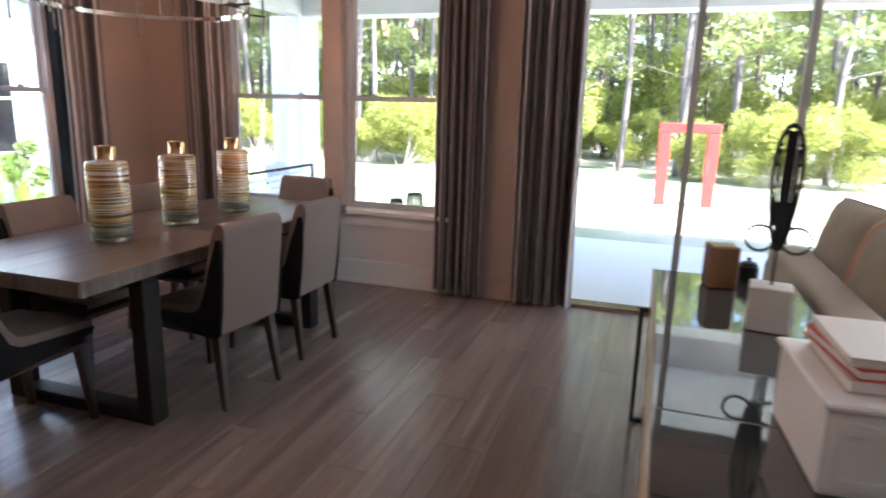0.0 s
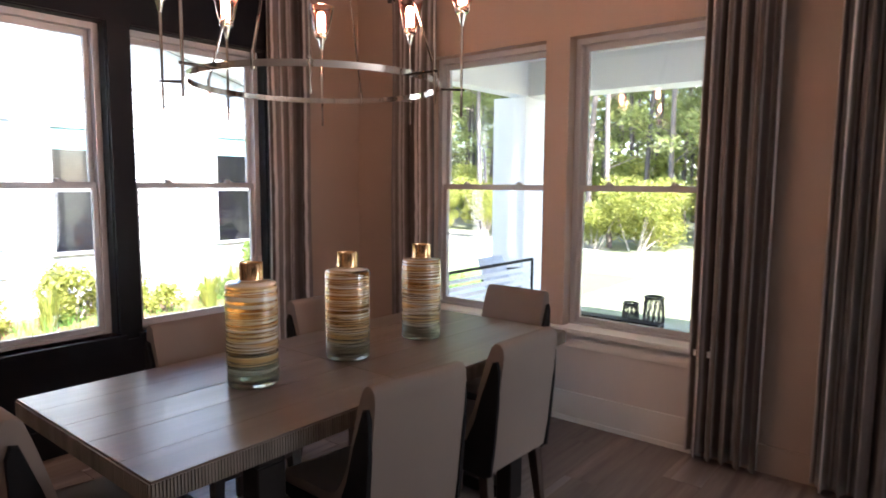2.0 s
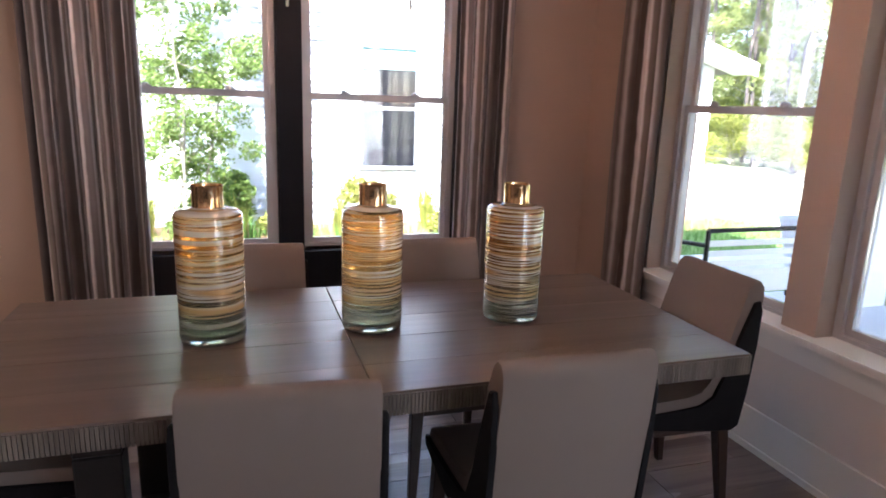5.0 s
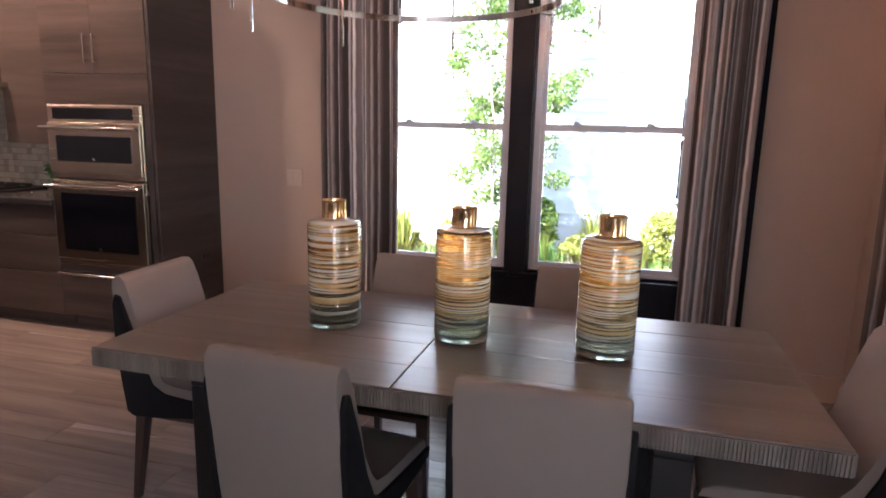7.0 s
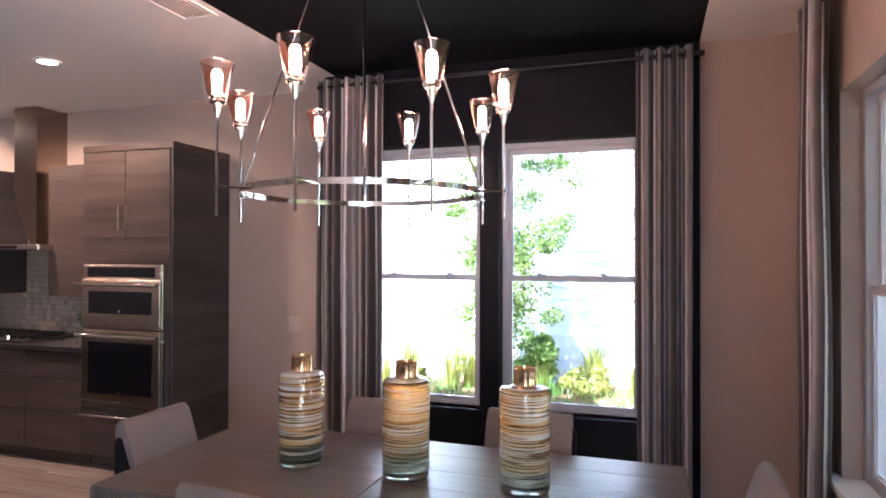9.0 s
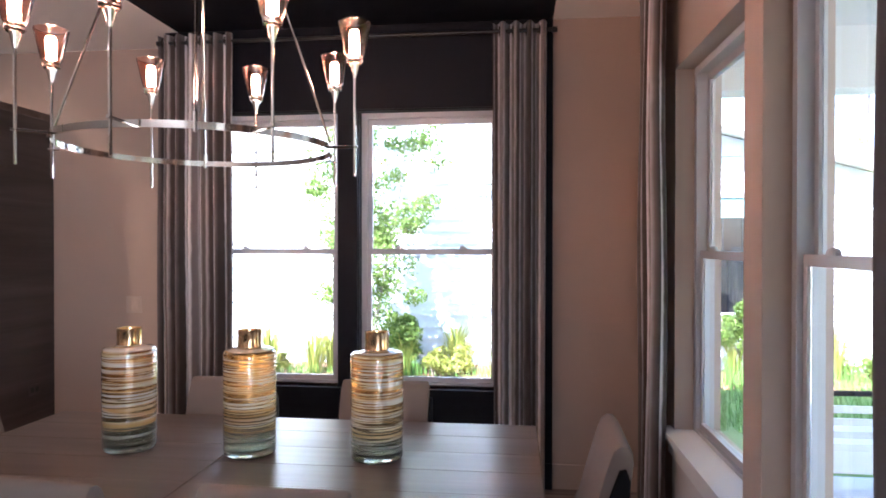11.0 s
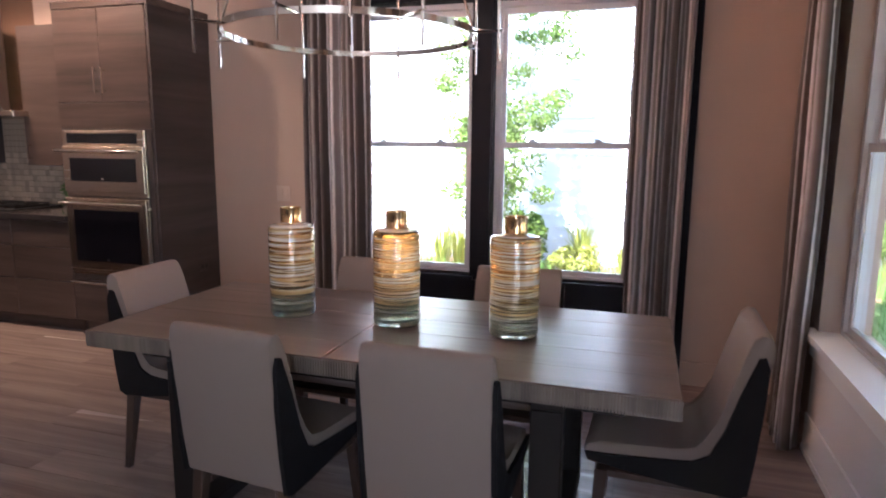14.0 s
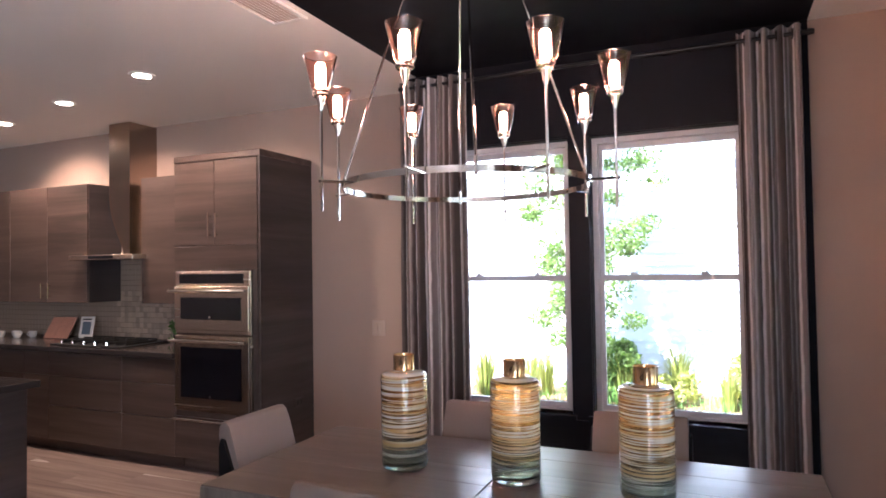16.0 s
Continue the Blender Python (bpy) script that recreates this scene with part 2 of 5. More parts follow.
M_TILE = surf("splash_tile", (0.54, 0.42, 0.32), 0.35, 0.22, 14, 0.03, 90, rand=0.35)
M_PLATE = surf("switch_plate", (0.48, 0.385, 0.33), 0.4, 0.03, 10)
M_BLACK = surf("black_plastic", (0.012, 0.012, 0.012), 0.4, 0.2, 20, 0.03, 150)
M_WHITE = surf("white_plastic", (0.78, 0.76, 0.73), 0.4, 0.04, 10, 0.0, 100)
# door frame greyed: its shade against the bright yard is put into the colour
M_SHADED_FRAME = surf("shaded_door_frame", (0.36, 0.345, 0.32), 0.4, 0.08, 5, 0.02, 100)
M_PANE = clear("pane_glass")
# pink tint puts the bulbs' warm glow into the cups' clear glass
M_CUP = clear("glow_tinted_glass", (1.0, 0.66, 0.55), 0.02)
M_BULB = glowing("bulb_glow", (1.0, 0.58, 0.37), 18.0)
M_CAN = glowing("can_glow", (1.0, 0.80, 0.60), 14.0)
M_VASE = streaked_glass("vase_glass")
M_NECK = surf("gilded_glass", (0.78, 0.50, 0.26), 0.10, 0.15, 30, 0.02, 100, metal=0.85)
M_CURTAIN = striped("curtain_cloth", (
    (0.00, (0.060, 0.040, 0.035)), (0.11, (0.070, 0.047, 0.040)), (0.14, (0.66, 0.62, 0.62)), (0.18, (0.60, 0.56, 0.56)),
    (0.21, (0.18, 0.150, 0.150)), (0.35, (0.22, 0.190, 0.195)), (0.38, (0.46, 0.43, 0.44)), (0.44, (0.15, 0.12, 0.11)),
    (0.53, (0.035, 0.026, 0.025)), (0.66, (0.040, 0.029, 0.027)), (0.69, (0.74, 0.71, 0.72)), (0.73, (0.66, 0.63, 0.64)),
    (0.76, (0.22, 0.185, 0.17)), (0.88, (0.105, 0.080, 0.072)), (0.93, (0.44, 0.40, 0.39)), (1.00, (0.060, 0.040, 0.035))), 0.26)


# ---- building helpers ----
def box(bm, x0, x1, y0, y1, z0, z1):
    v = [bm.verts.new((x, y, z)) for z in (z0, z1) for x, y in ((x0, y0), (x1, y0), (x1, y1), (x0, y1))]
    for q in ((3, 2, 1, 0), (4, 5, 6, 7), (0, 1, 5, 4), (1, 2, 6, 5), (2, 3, 7, 6), (3, 0, 4, 7)):
        bm.faces.new([v[i] for i in q])
    return v


def block(x0, x1, y0, y1, z0, z1, soft=0.0, seg=1):
    bm = bmesh.new()
    box(bm, x0, x1, y0, y1, z0, z1)
    if soft:
        bmesh.ops.bevel(bm, geom=list(bm.edges), offset=soft, segments=seg, affect='EDGES', profile=0.6)
    return bm


def boxes(rows):
    bm = bmesh.new()
    for r in rows:
        box(bm, *r)
    return bm


def tube(bm, p, q, r0, r1=None, seg=10):
    """A capped rod from p to q."""
    p, q = Vector(p), Vector(q)
    r1 = r0 if r1 is None else r1
    d = (q - p).normalized()
    a = d.orthogonal().normalized()
    b = d.cross(a)
    rings = []
    for c, r in ((p, r0), (q, r1)):
        rings.append([bm.verts.new(c + r * (math.cos(k) * a + math.sin(k) * b)) for k in (2 * math.pi * i / seg for i in range(seg))])
    for i in range(seg):
        j = (i + 1) % seg
        bm.faces.new((rings[0][i], rings[0][j], rings[1][j], rings[1][i]))
    bm.faces.new(list(reversed(rings[0])))
    bm.faces.new(rings[1])
    return bm


def lathe(profile, seg=32, bm=None, at=(0, 0, 0)):
    """A body turned round z from (radius, height) pairs."""
    bm = bm or bmesh.new()
    rings = []
    for r, z in profile:
        if r < 1e-5:
            rings.append([bm.verts.new((at[0], at[1], at[2] + z))])
        else:
            rings.append([bm.verts.new((at[0] + r * math.cos(k), at[1] + r * math.sin(k), at[2] + z)) for k in (2 * math.pi * i / seg for i in range(seg))])
    for a, b in zip(rings, rings[1:]):
        for i in range(seg):
            j = (i + 1) % seg
            if len(a) == 1 and len(b) == 1:
                continue
            if len(a) == 1:
                bm.faces.new((a[0], b[j], b[i]))
            elif len(b) == 1:
                bm.faces.new((a[i], a[j], b[0]))
            else:
                bm.faces.new((a[i], a[j], b[j], b[i]))
    return bm


def as_mesh(name, bm, mat, smooth=False):
    bmesh.ops.recalc_face_normals(bm, faces=bm.faces)
    me = bpy.data.meshes.new(name)
    bm.to_mesh(me)
    bm.free()
    me.materials.append(mat)
    if smooth:
        me.shade_smooth()
        me.set_sharp_from_angle(angle=radians(smooth if smooth is not True else 40))
    return me


def part(name, bm, mat, parent=None, label="", smooth=False, at=None):
    ob = new(name, as_mesh(name, bm, mat, smooth))
    if at is not None:
        ob.matrix_basis = at
    if parent:
        ob.parent = parent
    if label:
        tagged(ob, label)
    return ob


def thing(name, label, category, m=None, group=""):
    ob = new(name)
    if m is not None:
        ob.matrix_basis = m
    return tagged(ob, label, category, group)


def structure(name, bm, mat, label="", category="", smooth=False):
    return tagged(part(name, bm, mat, smooth=smooth), label, category, kind="structure")


# ---- house shell ----
T = 0.22
structure("floor", block(-7.2, EX, -7.0, KY, -0.25, -0.006), M_GROUT, "grey-brown wood-look plank floor with thin joints", "floor")

WZ0, WZ1 = 0.60, 2.37
N_OPEN = ((-1.11, -0.197), (-0.07, 0.844))
E_OPEN = ((-0.995, -0.135), (0.028, 0.96))
(NL0, NL1), (NR0, NR1) = N_OPEN
(ES0, ES1), (EN0, EN1) = E_OPEN
XW = -1.36    # west end of the dining recess
XA = 1.16     # east end of the dark paint
structure("wall_north", boxes((
    (XW, NL0, NY, NY + T, 0, H), (NL0, NR1, NY, NY + T, WZ1, H), (NL0, NR1, NY, NY + T, 0, WZ0),
    (NL1, NR0, NY, NY + T, WZ0, WZ1), (NR1, EX + T, NY, NY + T, 0, H))), M_WALL, "greige painted dining room wall around two tall windows", "wall")
structure("accent_wall", boxes((
    (XW, NL0, NY - 0.02, NY, 0.0, H), (NL0, NR1, NY - 0.02, NY, WZ1, H), (NL0, NR1, NY - 0.02, NY, 0.0, WZ0),
    (NL1, NR0, NY - 0.02, NY, WZ0, WZ1), (NR1, XA, NY - 0.02, NY, 0.0, H))), M_ACCENT, "near-black painted accent panel behind the dining table", "wall")
structure("window_reveal", boxes((
    (NL0, NL0 + 0.006, NY, NY + 0.1, WZ0, WZ1), (NL1 - 0.006, NL1, NY, NY + 0.1, WZ0, WZ1), (NR0, NR0 + 0.006, NY, NY + 0.1, WZ0, WZ1), (NR1 - 0.006, NR1, NY, NY + 0.1, WZ0, WZ1),
    (NL0 + 0.006, NL1 - 0.006, NY, NY + 0.1, WZ1 - 0.006, WZ1), (NR0 + 0.006, NR1 - 0.006, NY, NY + 0.1, WZ1 - 0.006, WZ1))), M_ACCENT, "near-black painted window reveals", "trim")
SL0, SL1, SLH = -6.7, -1.93, 2.42
structure("wall_east", boxes((
    (EX, EX + T, EN1, NY, 0, H), (EX, EX + T, ES0, EN1, WZ1, H), (EX, EX + T, ES0, EN1, 0, WZ0), (EX, EX + T, ES1, EN0, WZ0, WZ1),
    (EX, EX + T, SL1, ES0, 0, H), (EX, EX + T, SL0, SL1, SLH, H), (EX, EX + T, -7.0, SL0, 0, H))), M_WALL, "greige painted wall with two windows and a wide glass door", "wall")
structure("wall_kitchen", boxes(((-7.2, XW, KY, KY + T, 0, H), (XW, XW + 0.2, NY + T, KY + T, 0, H))), M_WALL, "greige painted kitchen wall", "wall")
structure("wall_west", block(-7.2 - T, -7.2, -7.0, KY + T, 0, H), M_WALL, "plain greige painted wall", "wall")
structure("wall_south", block(-7.2 - T, EX + T, -7.0 - T, -7.0, 0, H), M_WALL, "plain greige painted wall", "wall")
XC = -1.27    # west edge of the dark ceiling field
structure("ceiling", boxes(((-7.2 - T, XC, -7.0 - T, KY + T, H, H + 0.25), (XA, EX + T, -7.0 - T, NY + T, H, H + 0.25), (XC, XA, -7.0 - T, -2.9, H, H + 0.25))), M_CEIL, "smooth warm white painted ceiling", "ceiling")
structure("accent_ceiling", block(XC, XA, -2.9, NY + T, H, H + 0.25), M_ACCENT, "near-black painted ceiling field above the dining table", "ceiling")
structure("baseboard", boxes(((EX - 0.016, EX, ES0 - 0.02, EN1 + 0.02, 0, 0.19), (EX - 0.022, EX - 0.016, ES0 - 0.02, EN1 + 0.02, 0.0, 0.03))), M_TRIM, "white painted baseboard", "baseboard")
structure("baseboard", boxes(((EX - 0.016, EX, -1.92, ES0 - 0.021, 0, 0.15), (EX - 0.016, EX, EN1 + 0.021, NY, 0, 0.15))), M_WALL, "greige painted baseboard", "baseboard")
structure("baseboard", boxes(((XA + 0.002, EX - 0.018, NY - 0.016, NY, 0, 0.15),)), M_WALL, "greige painted baseboard", "baseboard")
structure("baseboard", boxes(((XW + 0.001, XA - 0.002, NY - 0.036, NY - 0.02, 0, 0.16),)), M_ACCENT, "near-black painted baseboard", "baseboard")
structure("baseboard", boxes(((-2.38, XW - 0.01, KY - 0.016, KY, 0, 0.15),)), M_TRIM, "white painted baseboard", "baseboard")


structure("wainscot", block(EX - 0.006, EX, ES0 - 0.02, EN1 + 0.02, 0.191, WZ0 - 0.122), M_WAINSCOT, "pale off-white painted panel under the patio windows", "wall panel")


def sash_window(name, width, z0, z1, m, label, rail=1.463):
    """A double-hung window: width along x, room on the -y side."""
    w = thing(name, label, "window", m)
    w["kind"] = "structure"
    f = 0.034
    part("window_frame", boxes(((0, f, -0.02, 0.07, z0, z1), (width - f, width, -0.02, 0.07, z0, z1), (f, width - f, -0.02, 0.07, z1 - f, z1), (f, width - f, -0.02, 0.07, z0, z0 + 0.018))), M_VINYL, w)
    s = 0.026
    for nm, a, b, y in (("lower_sash", z0 + 0.018, rail + 0.018, 0.0), ("upper_sash", rail - 0.018, z1 - f, 0.032)):
        sash = part(nm, boxes(((f, f + s, y, y + 0.028, a, b), (width - f - s, width - f, y, y + 0.028, a, b), (f + s, width - f - s, y, y + 0.028, b - 0.036, b), (f + s, width - f - s, y, y + 0.028, a, a + 0.030))), M_VINYL, w)
        pane = part("pane", block(f + s, width - f - s, y + 0.012, y + 0.016, a + 0.030, b - 0.036), M_PANE, sash)
        pane.visible_shadow = False
    for k in (0.27, 0.73):
        lock = bmesh.new()
        lathe(((0, 0.022), (0.016, 0.018), (0.022, 0.0), (0, 0)), 10, lock, (width * k, -0.004, rail + 0.018))
        box(lock, width * k - 0.012, width * k + 0.03, -0.014, 0.0, rail + 0.018, rail + 0.028)
        part("sash_lock", lock, M_VINYL, w)
    return w


for i, (a, b) in enumerate(N_OPEN):
    sash_window("window_%d" % (i + 1), b - a - 0.012, WZ0, WZ1 - 0.006, pose(a + 0.006, NY + 0.10, 0), "pale vinyl double-hung window set in a near-black wall")
for i, (a, b) in enumerate(E_OPEN):
    sash_window("window_%d" % (i + 3), b - a, WZ0, WZ1, pose(EX + 0.11, b, 0, 0, 0, -90), "pale vinyl double-hung window looking to the covered patio")
structure("window_sill", boxes(((NL0 - 0.03, NL1 + 0.025, NY - 0.05, NY + 0.08, WZ0 - 0.03, WZ0), (NR0 - 0.025, NR1 + 0.03, NY - 0.05, NY + 0.08, WZ0 - 0.03, WZ0), (NL0 - 0.01, NR1 + 0.01, NY - 0.034, NY - 0.02, WZ0 - 0.11, WZ0 - 0.031))), M_ACCENT, "near-black painted window sill and apron", "window sill")
structure("window_sill", boxes(((EX - 0.055, EX + 0.09, ES0 - 0.07, EN1 + 0.07, WZ0 - 0.032, WZ0 + 0.001), (EX - 0.02, EX, ES0 - 0.04, EN1 + 0.04, WZ0 - 0.12, WZ0 - 0.033))), M_TRIM, "white painted window sill and apron", "window sill")

# sliding glass door
door = thing("door_1", "wide sliding glass patio door, slim frame coloured grey for shade", "sliding door")
door["kind"] = "structure"
part("door_frame", boxes(((EX + 0.02, EX + 0.16, SL1 - 0.03, SL1, 0, SLH), (EX + 0.02, EX + 0.16, SL0, SL0 + 0.03, 0, SLH), (EX + 0.02, EX + 0.16, SL0, SL1, SLH - 0.04, SLH))), M_SHADED_FRAME, door)
part("door_track", boxes([(EX + 0.0, EX + 0.2, SL0, SL1, -0.02, 0.012)] + [(EX + 0.03 + k * 0.05, EX + 0.045 + k * 0.05, SL0, SL1, 0.012, 0.03) for k in range(3)]), M_STEEL, door)
for k, (a, b) in enumerate(((-3.36, -2.66), (-4.35, -3.32), (-5.45, -4.31), (-6.67, -5.41))):
    x = EX + 0.05 + 0.045 * (k % 2)
    leaf = part("door_leaf", boxes(((x, x + 0.035, b - 0.045, b, 0.03, SLH - 0.04), (x, x + 0.035, a, a + 0.045, 0.03, SLH - 0.04), (x, x + 0.035, a + 0.045, b - 0.045, 0.03, 0.10), (x, x + 0.035, a + 0.045, b - 0.045, SLH - 0.1, SLH - 0.04))), M_SHADED_FRAME, door)
    pane = part("pane", block(x + 0.015, x + 0.02, a + 0.045, b - 0.045, 0.10, SLH - 0.1), M_PANE, leaf)
    pane.visible_shadow = False


# ---- curtains ----
def curtain(label, width, top, bottom, folds, amp, m, seed, flare=0.0):
    """Cloth hanging along x with deep soft folds and metal eyelets at the top."""
    rng = random.Random(seed)
    cur = thing("curtain", label, "curtain", m, "striped curtain panels")
    n, rows = folds * 14, 26
    ph = [rng.uniform(-0.5, 0.5) for _ in range(folds + 2)]
    am = [rng.uniform(0.75, 1.2) for _ in range(folds + 2)]
    bm = bmesh.new()
    uv = bm.loops.layers.uv.new("UVMap")
    grid, lens = [], []
    u_len = [0.0]
    for r in range(rows + 1):
        k = r / rows
        z = top + (bottom - top) * k
        row = []
        for i in range(n + 1):
            s = i / n
            f = s * folds
            j = int(min(f, folds - 1))
            a = amp * (am[j] * (1 - (f - j)) + am[j + 1] * (f - j)) * (0.85 + 0.25 * k)
            drift = ph[j] * 0.45 * math.sin(k * 2.2 + j) * (0.3 + 0.7 * k)
            y = a * math.sin(2 * math.pi * f + drift)
            x = (s - 0.5) * width * (1 + flare * k) + 0.010 * math.sin(4 * math.pi * f + ph[j] * 3) * k
            y += 0.006 * math.sin(9 * k + 3 * s)
            row.append(bm.verts.new((x, y, z + (0.008 * math.sin(2 * math.pi * f + 1) if r == rows else 0))))
        grid.append(row)
    for i in range(n):
        u_len.append(u_len[-1] + (grid[0][i + 1].co - grid[0][i].co).length)
    for r in range(rows):
        for i in range(n):
            fa = bm.faces.new((grid[r][i], grid[r][i + 1], grid[r + 1][i + 1], grid[r + 1][i]))
            for lp, (ii, rr) in zip(fa.loops, ((i, r), (i + 1, r), (i + 1, r + 1), (i, r + 1))):
                lp[uv].uv = (u_len[ii] + seed * 0.11, top - (top - bottom) * rr / rows)
    cloth = part("cloth", bm, M_CURTAIN, cur, smooth=180)
    so = cloth.modifiers.new("thickness", 'SOLIDIFY')
    so.thickness, so.offset = 0.004, 0.0
    for q in range(folds):
        s = (q + 0.5) / folds
        ring = bmesh.new()
        seg, tube_seg = 14, 6
        vs = []
        for a in range(seg):
            th = 2 * math.pi * a / seg
            vs.append([ring.verts.new(((s - 0.5) * width + 0.004 * math.cos(2 * math.pi * b / tube_seg), (0.026 + 0.006 * math.sin(2 * math.pi * b / tube_seg)) * math.cos(th), top - 0.05 + (0.026 + 0.006 * math.sin(2 * math.pi * b / tube_seg)) * math.sin(th))) for b in range(tube_seg)])
        for a in range(seg):
            for b in range(tube_seg):
                ring.faces.new((vs[a][b], vs[(a + 1) % seg][b], vs[(a + 1) % seg][(b + 1) % tube_seg], vs[a][(b + 1) % tube_seg]))
        part("eyelet", ring, M_IRON, cur, smooth=True)
    return cur


def rod(length, m, label):
    r = thing("curtain_rod", label, "curtain rod", m)
    part("pole", tube(bmesh.new(), (0, 0, 0), (length, 0, 0), 0.012, seg=12), M_BLACK, r, smooth=True)
    for x, sgn in ((0, -1), (length, 1)):
        f = bmesh.new()
        tube(f, (x, 0, 0), (x + sgn * 0.03, 0, 0), 0.019, 0.015, 12)
        part("finial", f, M_BLACK, r, smooth=True)
    for x in (0.05, length - 0.05):
        br = tube(bmesh.new(), (x, 0, 0), (x, 0.09, 0), 0.007, seg=8)
        box(br, x - 0.02, x + 0.02, 0.082, 0.092, -0.035, 0.035)
        part("bracket", br, M_BLACK, r)
    return r


ROD = 2.80
rod(2.48, pose(-1.33, NY - 0.115, ROD), "black metal curtain rod on the near-black wall")
rod(2.58, pose(EX - 0.08, 1.27, ROD, 0, 0, -90), "black metal curtain rod above the patio windows")
rod(3.75, pose(EX - 0.095, -1.45, ROD, 0, 0, -90), "black metal curtain rod above the glass door")
CT, CB = ROD + 0.05, 0.03
curtain("brown and grey striped eyelet curtain hanging beside a window", 0.50, CT, CB, 6, 0.042, pose(-1.105, NY - 0.115, 0), 1)
curtain("brown and grey striped eyelet curtain hanging beside a window", 0.32, CT, CB, 4, 0.042, pose(0.955, NY - 0.115, 0), 2)
curtain("brown and grey striped eyelet curtain hanging in the corner", 0.40, CT, CB, 5, 0.042, pose(EX - 0.095, 1.05, 0, 0, 0, -90), 3)
curtain("brown and grey striped eyelet curtain hanging to the floor", 0.37, CT, CB, 5, 0.042, pose(EX - 0.08, -1.135, 0, 0, 0, -90), 4)
curtain("brown and grey striped eyelet curtain beside the glass door", 0.43, CT, CB, 6, 0.048, pose(EX - 0.085, -1.77, 0, 0, 0, -90), 5, 0.04)


# ---- dining table ----
table = thing("dining_table", "long weathered grey-brown plank dining table on dark metal trestles", "table")
rows_y = [-0.525, -0.35, -0.155, 0.03, 0.225, 0.405]
for a, b in zip(rows_y, rows_y[1:]):
    for x0, x1 in ((-1.11, -0.115), (-0.112, 1.012)):
        part("plank", block(x0 + 0.0002, x1 - 0.0002, a + 0.0001, b - 0.0001, TT - 0.055, TT + random.uniform(-0.0005, 0.0005), 0.0014), M_TABLE, table)


def ribs(length):
    bm = bmesh.new()
    n = int(length / 0.0095)
    for i in range(n):
        x = i * length / n
        box(bm, x + 0.001, x + length / n - 0.0015, -0.006, 0.0, TT - 0.062, TT - 0.006)
    return bm


for m, ln in ((pose(-1.11, -0.524, 0), 2.122), (pose(1.012, 0.404, 0, 0, 0, 180), 2.122), (pose(1.011, -0.525, 0, 0, 0, 90), 0.93), (pose(-1.109, 0.405, 0, 0, 0, -90), 0.93)):
    tagged(part("ribbed_edge", ribs(ln), M_TABLE_EDGE, table, "finely grooved wooden edge", at=m), kind="stuff")
part("apron", boxes(((-0.96, 0.86, -0.41, -0.38, TT - 0.12, TT - 0.058), (-0.96, 0.86, 0.26, 0.29, TT - 0.12, TT - 0.058))), M_IRON, table)
for x in (-0.73, 0.63):
    tr = part("trestle", block(x - 0.05, x + 0.05, -0.49, 0.37, TT - 0.10, TT - 0.058, 0.004), M_IRON, table)
    for y in (-0.49, 0.29):
        part("leg", block(x - 0.05, x + 0.05, y, y + 0.08, 0.0, TT - 0.101, 0.004), M_IRON, tr)
    part("foot_bar", block(x - 0.05, x + 0.05, -0.409, 0.289, 0.0, 0.06, 0.004), M_IRON, tr)


# ---- dining chairs ----
def prism(outline, x0, x1, soft=0.0, seg=2):
    bm = bmesh.new()
    a = [bm.verts.new((x0, y, z)) for y, z in outline]
    b = [bm.verts.new((x1, y, z)) for y, z in outline]
    fs = [bm.faces.new(a), bm.faces.new(list(reversed(b)))]
    n = len(outline)
    for i in range(n):
        bm.faces.new((a[i], b[i], b[(i + 1) % n], a[(i + 1) % n]))
    if soft:
        rim = [e for f in fs for e in f.edges]
        bmesh.ops.bevel(bm, geom=rim, offset=soft, segments=seg, affect='EDGES', profile=0.6)
    return bm


SHELL = ((-0.295, 0.84), (-0.292, 0.872), (-0.276, 0.892), (-0.252, 0.893), (-0.232, 0.875), (-0.215, 0.82), (-0.185, 0.72), (-0.155, 0.61), (-0.128, 0.53), (-0.095, 0.492), (-0.04, 0.477),
         (0.10, 0.480), (0.215, 0.474), (0.252, 0.460), (0.262, 0.435), (0.250, 0.412), (0.05, 0.388), (-0.12, 0.368), (-0.215, 0.360), (-0.243, 0.375), (-0.258, 0.50), (-0.275, 0.67))
SIDE = ((-0.283, 0.79), (-0.270, 0.825), (-0.250, 0.820), (-0.205, 0.69), (-0.170, 0.57), (-0.135, 0.485), (-0.085, 0.455), (0.02, 0.447), (0.16, 0.438), (0.258, 0.436), (0.246, 0.408), (0.05, 0.382), (-0.12, 0.362), (-0.22, 0.353), (-0.250, 0.370), (-0.264, 0.50), (-0.278, 0.67))


